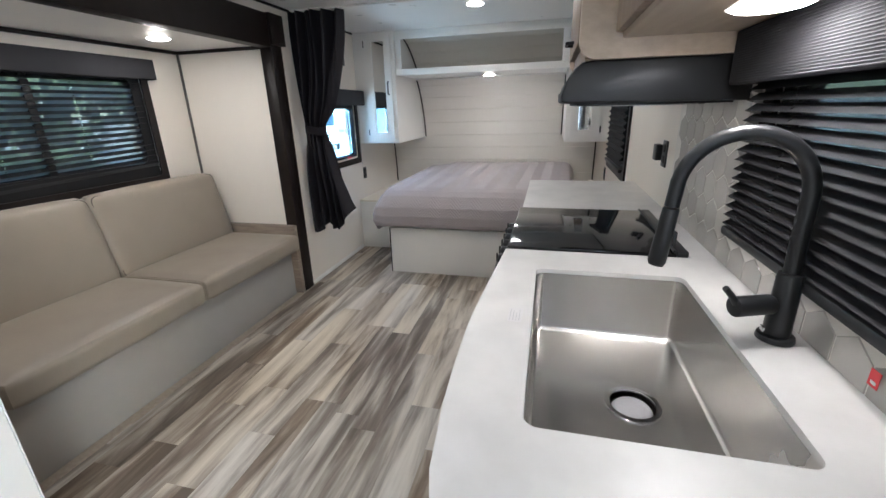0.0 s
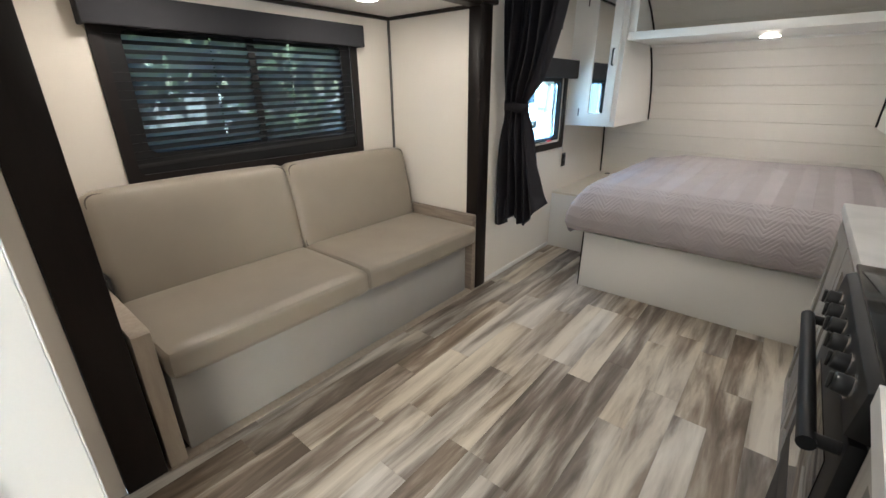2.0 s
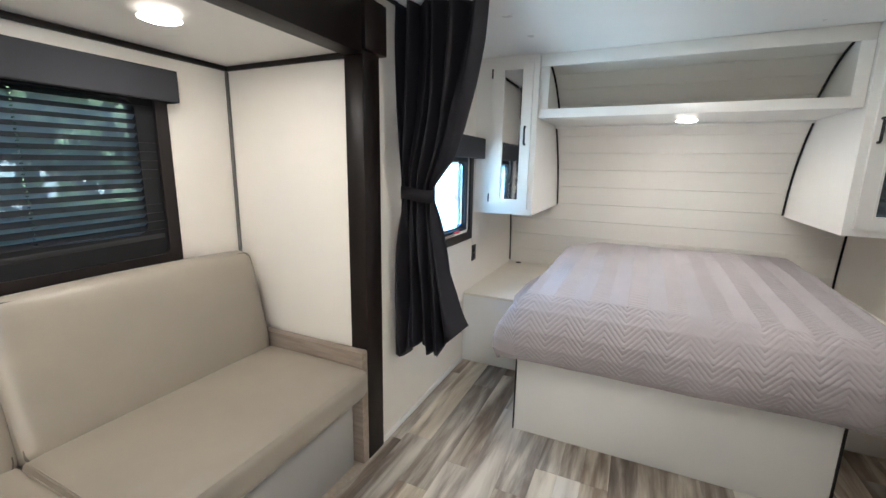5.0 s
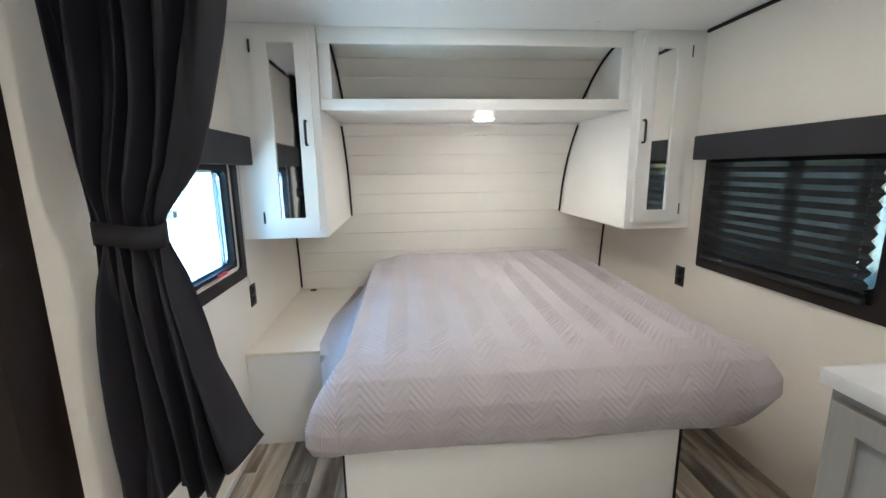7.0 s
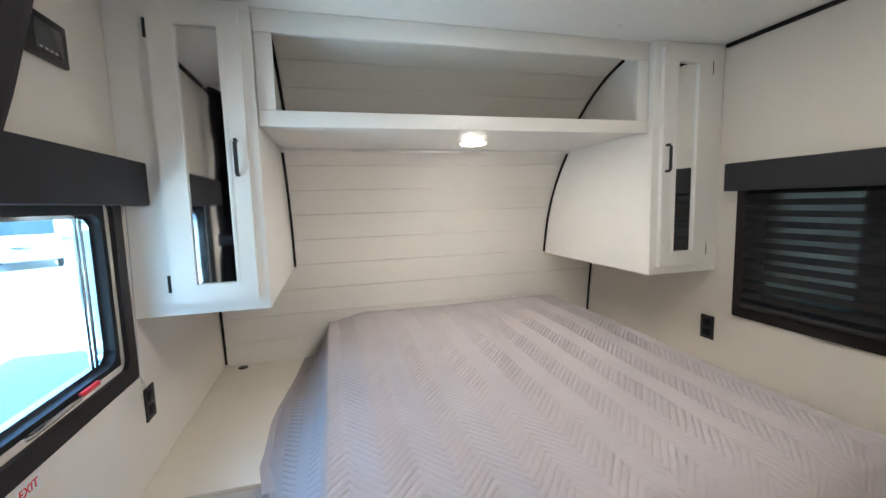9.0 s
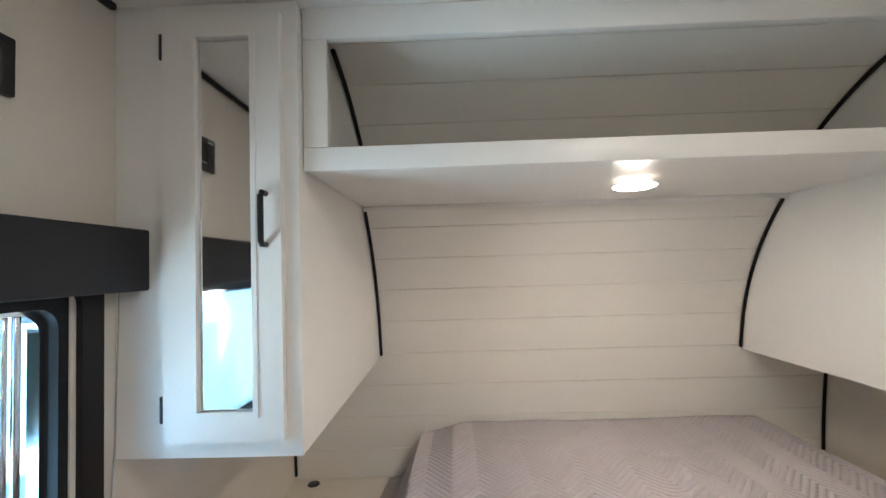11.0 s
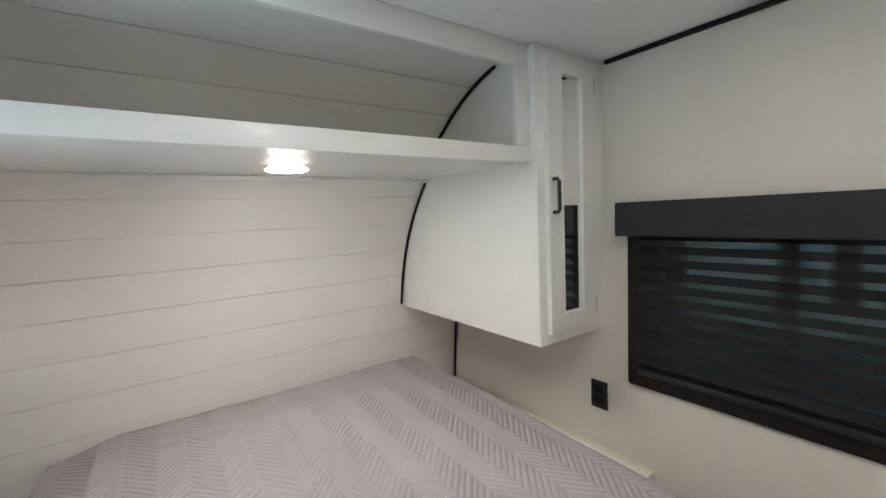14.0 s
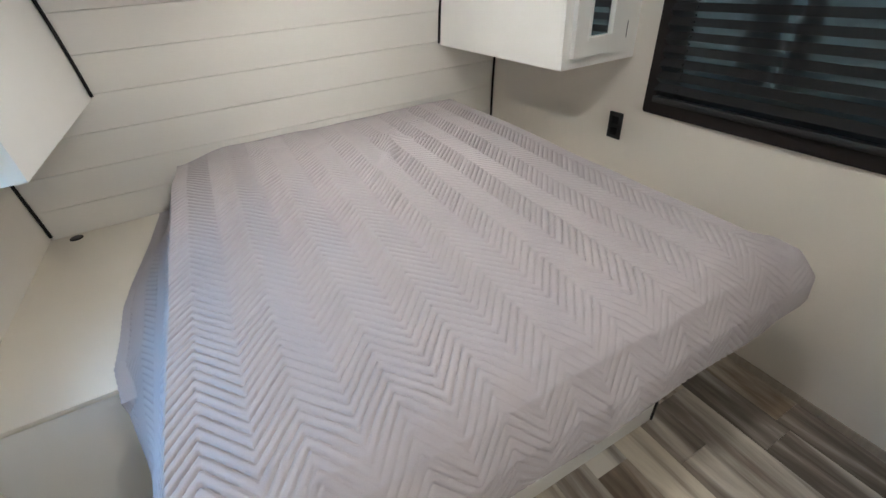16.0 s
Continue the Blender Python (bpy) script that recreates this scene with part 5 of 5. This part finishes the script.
def van(at, turn):
    c = thing("van", at, "white parked van with a chrome grille", "van")
    at = Vector(at)
    def bx(*b, bevel=0.0):
        bm = box(*b, bevel=bevel)
        bmesh.ops.translate(bm, verts=bm.verts, vec=at)
        return bm
    out = [(-2.6, 0.45), (-2.65, 1.0), (-2.55, 1.15), (-1.55, 1.35), (-0.75, 2.05), (2.6, 2.1), (2.7, 1.9), (2.7, 0.45)]
    bm = prism(out, "y", -0.98, 0.98, 0.06)
    bmesh.ops.translate(bm, verts=bm.verts, vec=at)
    part("body", bm, CARWHITE, c)
    bm = prism([(-1.53, 1.38), (-0.80, 2.0), (-0.86, 2.02), (-1.60, 1.40)], "y", -0.86, 0.86)
    bmesh.ops.translate(bm, verts=bm.verts, vec=at)
    part("windshield", bm, CARGLASS, c)
    part("grille", bx(-2.70, -2.62, -0.55, 0.55, 0.72, 1.02, bevel=0.02), CHROME, c)
    for k in range(3):
        part("grille_slot", bx(-2.715, -2.701, -0.5, 0.5, 0.76 + 0.085 * k, 0.80 + 0.085 * k), RUBBER, c)
    for s in (-1, 1):
        part("headlight", bx(-2.69, -2.60, *sorted((s * 0.60, s * 0.90)), 0.78, 1.0, bevel=0.03), CHROME, c)
        part("side_window", bx(-0.65, 0.4, *sorted((s * 0.975, s * 0.99)), 1.4, 1.9), CARGLASS, c)
    part("bumper", bx(-2.76, -2.60, -0.95, 0.95, 0.42, 0.66, bevel=0.05), CHROME, c)
    for x in (-1.75, 1.75):
        for s in (-0.92, 0.92):
            wheel(c, at.x + x, at.y + s, at.z + 0.37, 0.37, 0.2)
    c.rotation_euler = (0, 0, radians(turn))
    return c


van((-13.9, 24.0, lot(-13.9, 24.0)), 120)
van((-17.4, 22.6, lot(-17.4, 22.6)), 126)


def parked_trailer(at, turn):
    c = thing("parked_trailer", at, "white parked travel trailer with a spare wheel", "trailer")
    at = Vector(at)
    bm = box(-1.2, 1.2, -3.2, 3.2, 0.5, 3.0, 0.15, 3)
    bmesh.ops.translate(bm, verts=bm.verts, vec=at)
    part("body", bm, CARWHITE, c)
    bm = box(-0.75, 0.75, -3.23, -3.19, 1.7, 2.4, 0.01)
    bmesh.ops.translate(bm, verts=bm.verts, vec=at)
    part("rear_window", bm, CARGLASS, c)
    t = part("spare_wheel", tube([(at.x + 0.28 * math.cos(a), at.y - 3.3, at.z + 1.1 + 0.28 * math.sin(a)) for a in (2 * math.pi * k / 28 for k in range(28))], 0.09, 10, closed=True), RUBBER, c)
    part("rim", cyl(at + Vector((0, -3.38, 1.1)), at + Vector((0, -3.2, 1.1)), 0.2, seg=24), CHROME, t)
    for s in (-1.1, 1.1):
        wheel(c, at.x + s * 0, at.y + s, at.z + 0.35, 0.35, 2.5)
    c.rotation_euler = (0, 0, radians(turn))


parked_trailer((-8.2, 25.0, lot(-8.2, 25.0)), 25)


def tree(at, h, seed, reach, leaves=2600, big=1.0, label="leafy tree around the lot, backdrop or added sun blocker"):
    rnd = random.Random(seed)
    t = thing("tree", at, label, "tree", "trees around the lot")
    at = Vector(at)
    bm = tube([at, at + Vector((0.1, 0, h * 0.3)), at + Vector((0.0, 0.15, h * 0.6)), at + Vector((0.1, 0.1, h * 0.85))], [0.24, 0.19, 0.12, 0.04], 10)
    for k in range(9):
        a, z = rnd.uniform(0, 6.28), h * rnd.uniform(0.3, 0.7)
        tip = at + Vector((reach * 0.7 * math.cos(a), reach * 0.7 * math.sin(a), z + h * 0.18))
        tube([at + Vector((0, 0.05, z)), (at + Vector((0, 0, z)) + tip) / 2 + Vector((0, 0, 0.25)), tip], [0.09, 0.06, 0.02], 7, bm=bm)
    part("trunk", bm, BARK, t)
    verts, faces = [], []
    for k in range(leaves):
        a, b, r = rnd.uniform(0, 6.28), rnd.uniform(-1, 1), rnd.random() ** 0.45
        lump = 0.75 + 0.35 * noise.noise((math.cos(a) * 2 + seed, math.sin(a) * 2, b * 2))
        p = at + Vector((reach * r * lump * math.cos(a) * math.sqrt(1 - b * b), reach * r * lump * math.sin(a) * math.sqrt(1 - b * b), h * 0.62 + h * 0.40 * r * lump * b))
        u = Vector((rnd.gauss(0, 1), rnd.gauss(0, 1), rnd.gauss(0, 1))).normalized() * big * rnd.uniform(0.10, 0.22)
        v = u.orthogonal().normalized() * u.length * 0.7
        n = len(verts)
        verts += [p - u, p + v, p + u, p - v]
        faces.append((n, n + 1, n + 2, n + 3))
    me = bpy.data.meshes.new("crown")
    me.from_pydata([v - at for v in verts], [], faces)
    me.materials.append(LEAF)
    c = new("crown", me)
    c.parent = t
    ORIGIN[c] = at
    return t


for i, (x, y) in enumerate(((-13.0, 1.6), (-14.5, 6.3), (-14.0, -3.2), (-23.0, 13.0), (-26, 22.0), (-20.0, 40.0), (-12.0, 44.0), (-30.0, 33.0))):
    tree((x, y, lot(x, y) - 0.05), 7.5 + 0.6 * (i % 3), i + 1, 3.4)
# densely leaved trees, many unseen, added to block sun from windows, door and lot
for i, (x, y) in enumerate(((6.2, 3.0), (6.6, 0.2), (6.0, 6.4), (7.2, -3.2), (9.5, 10.5), (10.0, 1.6), (10.5, -2.0), (10.2, 5.0), (5.2, -6.4), (8.2, -9.4), (0.5, -9.4), (-1.4, -6.9), (2.6, -6.6))):
    tree((x, y, lot(x, y) - 0.05), 8.6, 20 + i, 3.3, 4200, 1.7)
for i, (x, y) in enumerate(((-7.4, -0.6), (-7.8, 2.0), (-7.5, 4.6))):
    tree((x, y, lot(x, y) - 0.05), 4.6, 40 + i, 2.1, 1400, 0.75)
# added bushes stand in for the darkness low in the sofa window's shade
for i, (x, y) in enumerate(((-5.7, -1.3), (-5.9, 0.3), (-5.6, 1.9), (-5.9, 3.4))):
    tree((x, y, lot(x, y) - 0.05), 1.9, 60 + i, 1.25, 2600, 0.6, "low leafy bush added to darken the lower sofa window")

# ---- floor planks, last ----
plank_meshes = {}


def plank_mesh(length, width, mat):
    key = (round(length, 3), round(width, 3), mat.name)
    if key not in plank_meshes:
        bm = box(-key[1] / 2 + 0.0004, key[1] / 2 - 0.0004, 0.0004, key[0] - 0.0004, -0.0075, 0.0)
        me = bpy.data.meshes.new("floor_plank")
        bm.to_mesh(me)
        bm.free()
        me.materials.append(mat)
        plank_meshes[key] = me
    return plank_meshes[key]


rnd = random.Random(11)
SEAMS = [XL, -1.872, -1.741, -1.604, -1.487, -1.355, -1.222, -1.125, -1.027, -0.915, -0.80, -0.695, -0.555, -0.43, -0.30, -0.17, -0.04, 0.10, 0.24, XR]
JOINTS = {1: (2.03,), 2: (2.63,), 3: (2.01, 2.83), 6: (2.27, 2.965), 7: (2.27, 2.965), 11: (2.935,)}
LEN = (0.6, 0.75, 0.75, 0.9, 0.9, 1.05)
for c, (x0, x1) in enumerate(zip(SEAMS, SEAMS[1:])):
    cuts = list(JOINTS.get(c, (rnd.uniform(1.2, 2.9),)))
    while cuts[0] > YB:
        cuts.insert(0, cuts[0] - rnd.choice(LEN))
    while cuts[-1] < 3.9:
        cuts.append(cuts[-1] + rnd.choice(LEN))
    cuts[0] = YB + 0.001
    for y0, y1 in zip(cuts, cuts[1:]):
        pale = rnd.random() < 0.10 or (c in (6, 7) and y0 == 2.27)
        p = new("floor_plank", plank_mesh(min(y1, 3.96) - y0, x1 - x0, FLOOR_PALE if pale else FLOOR))
        p.location = ((x0 + x1) / 2, y0, 0)
        p.parent = floor
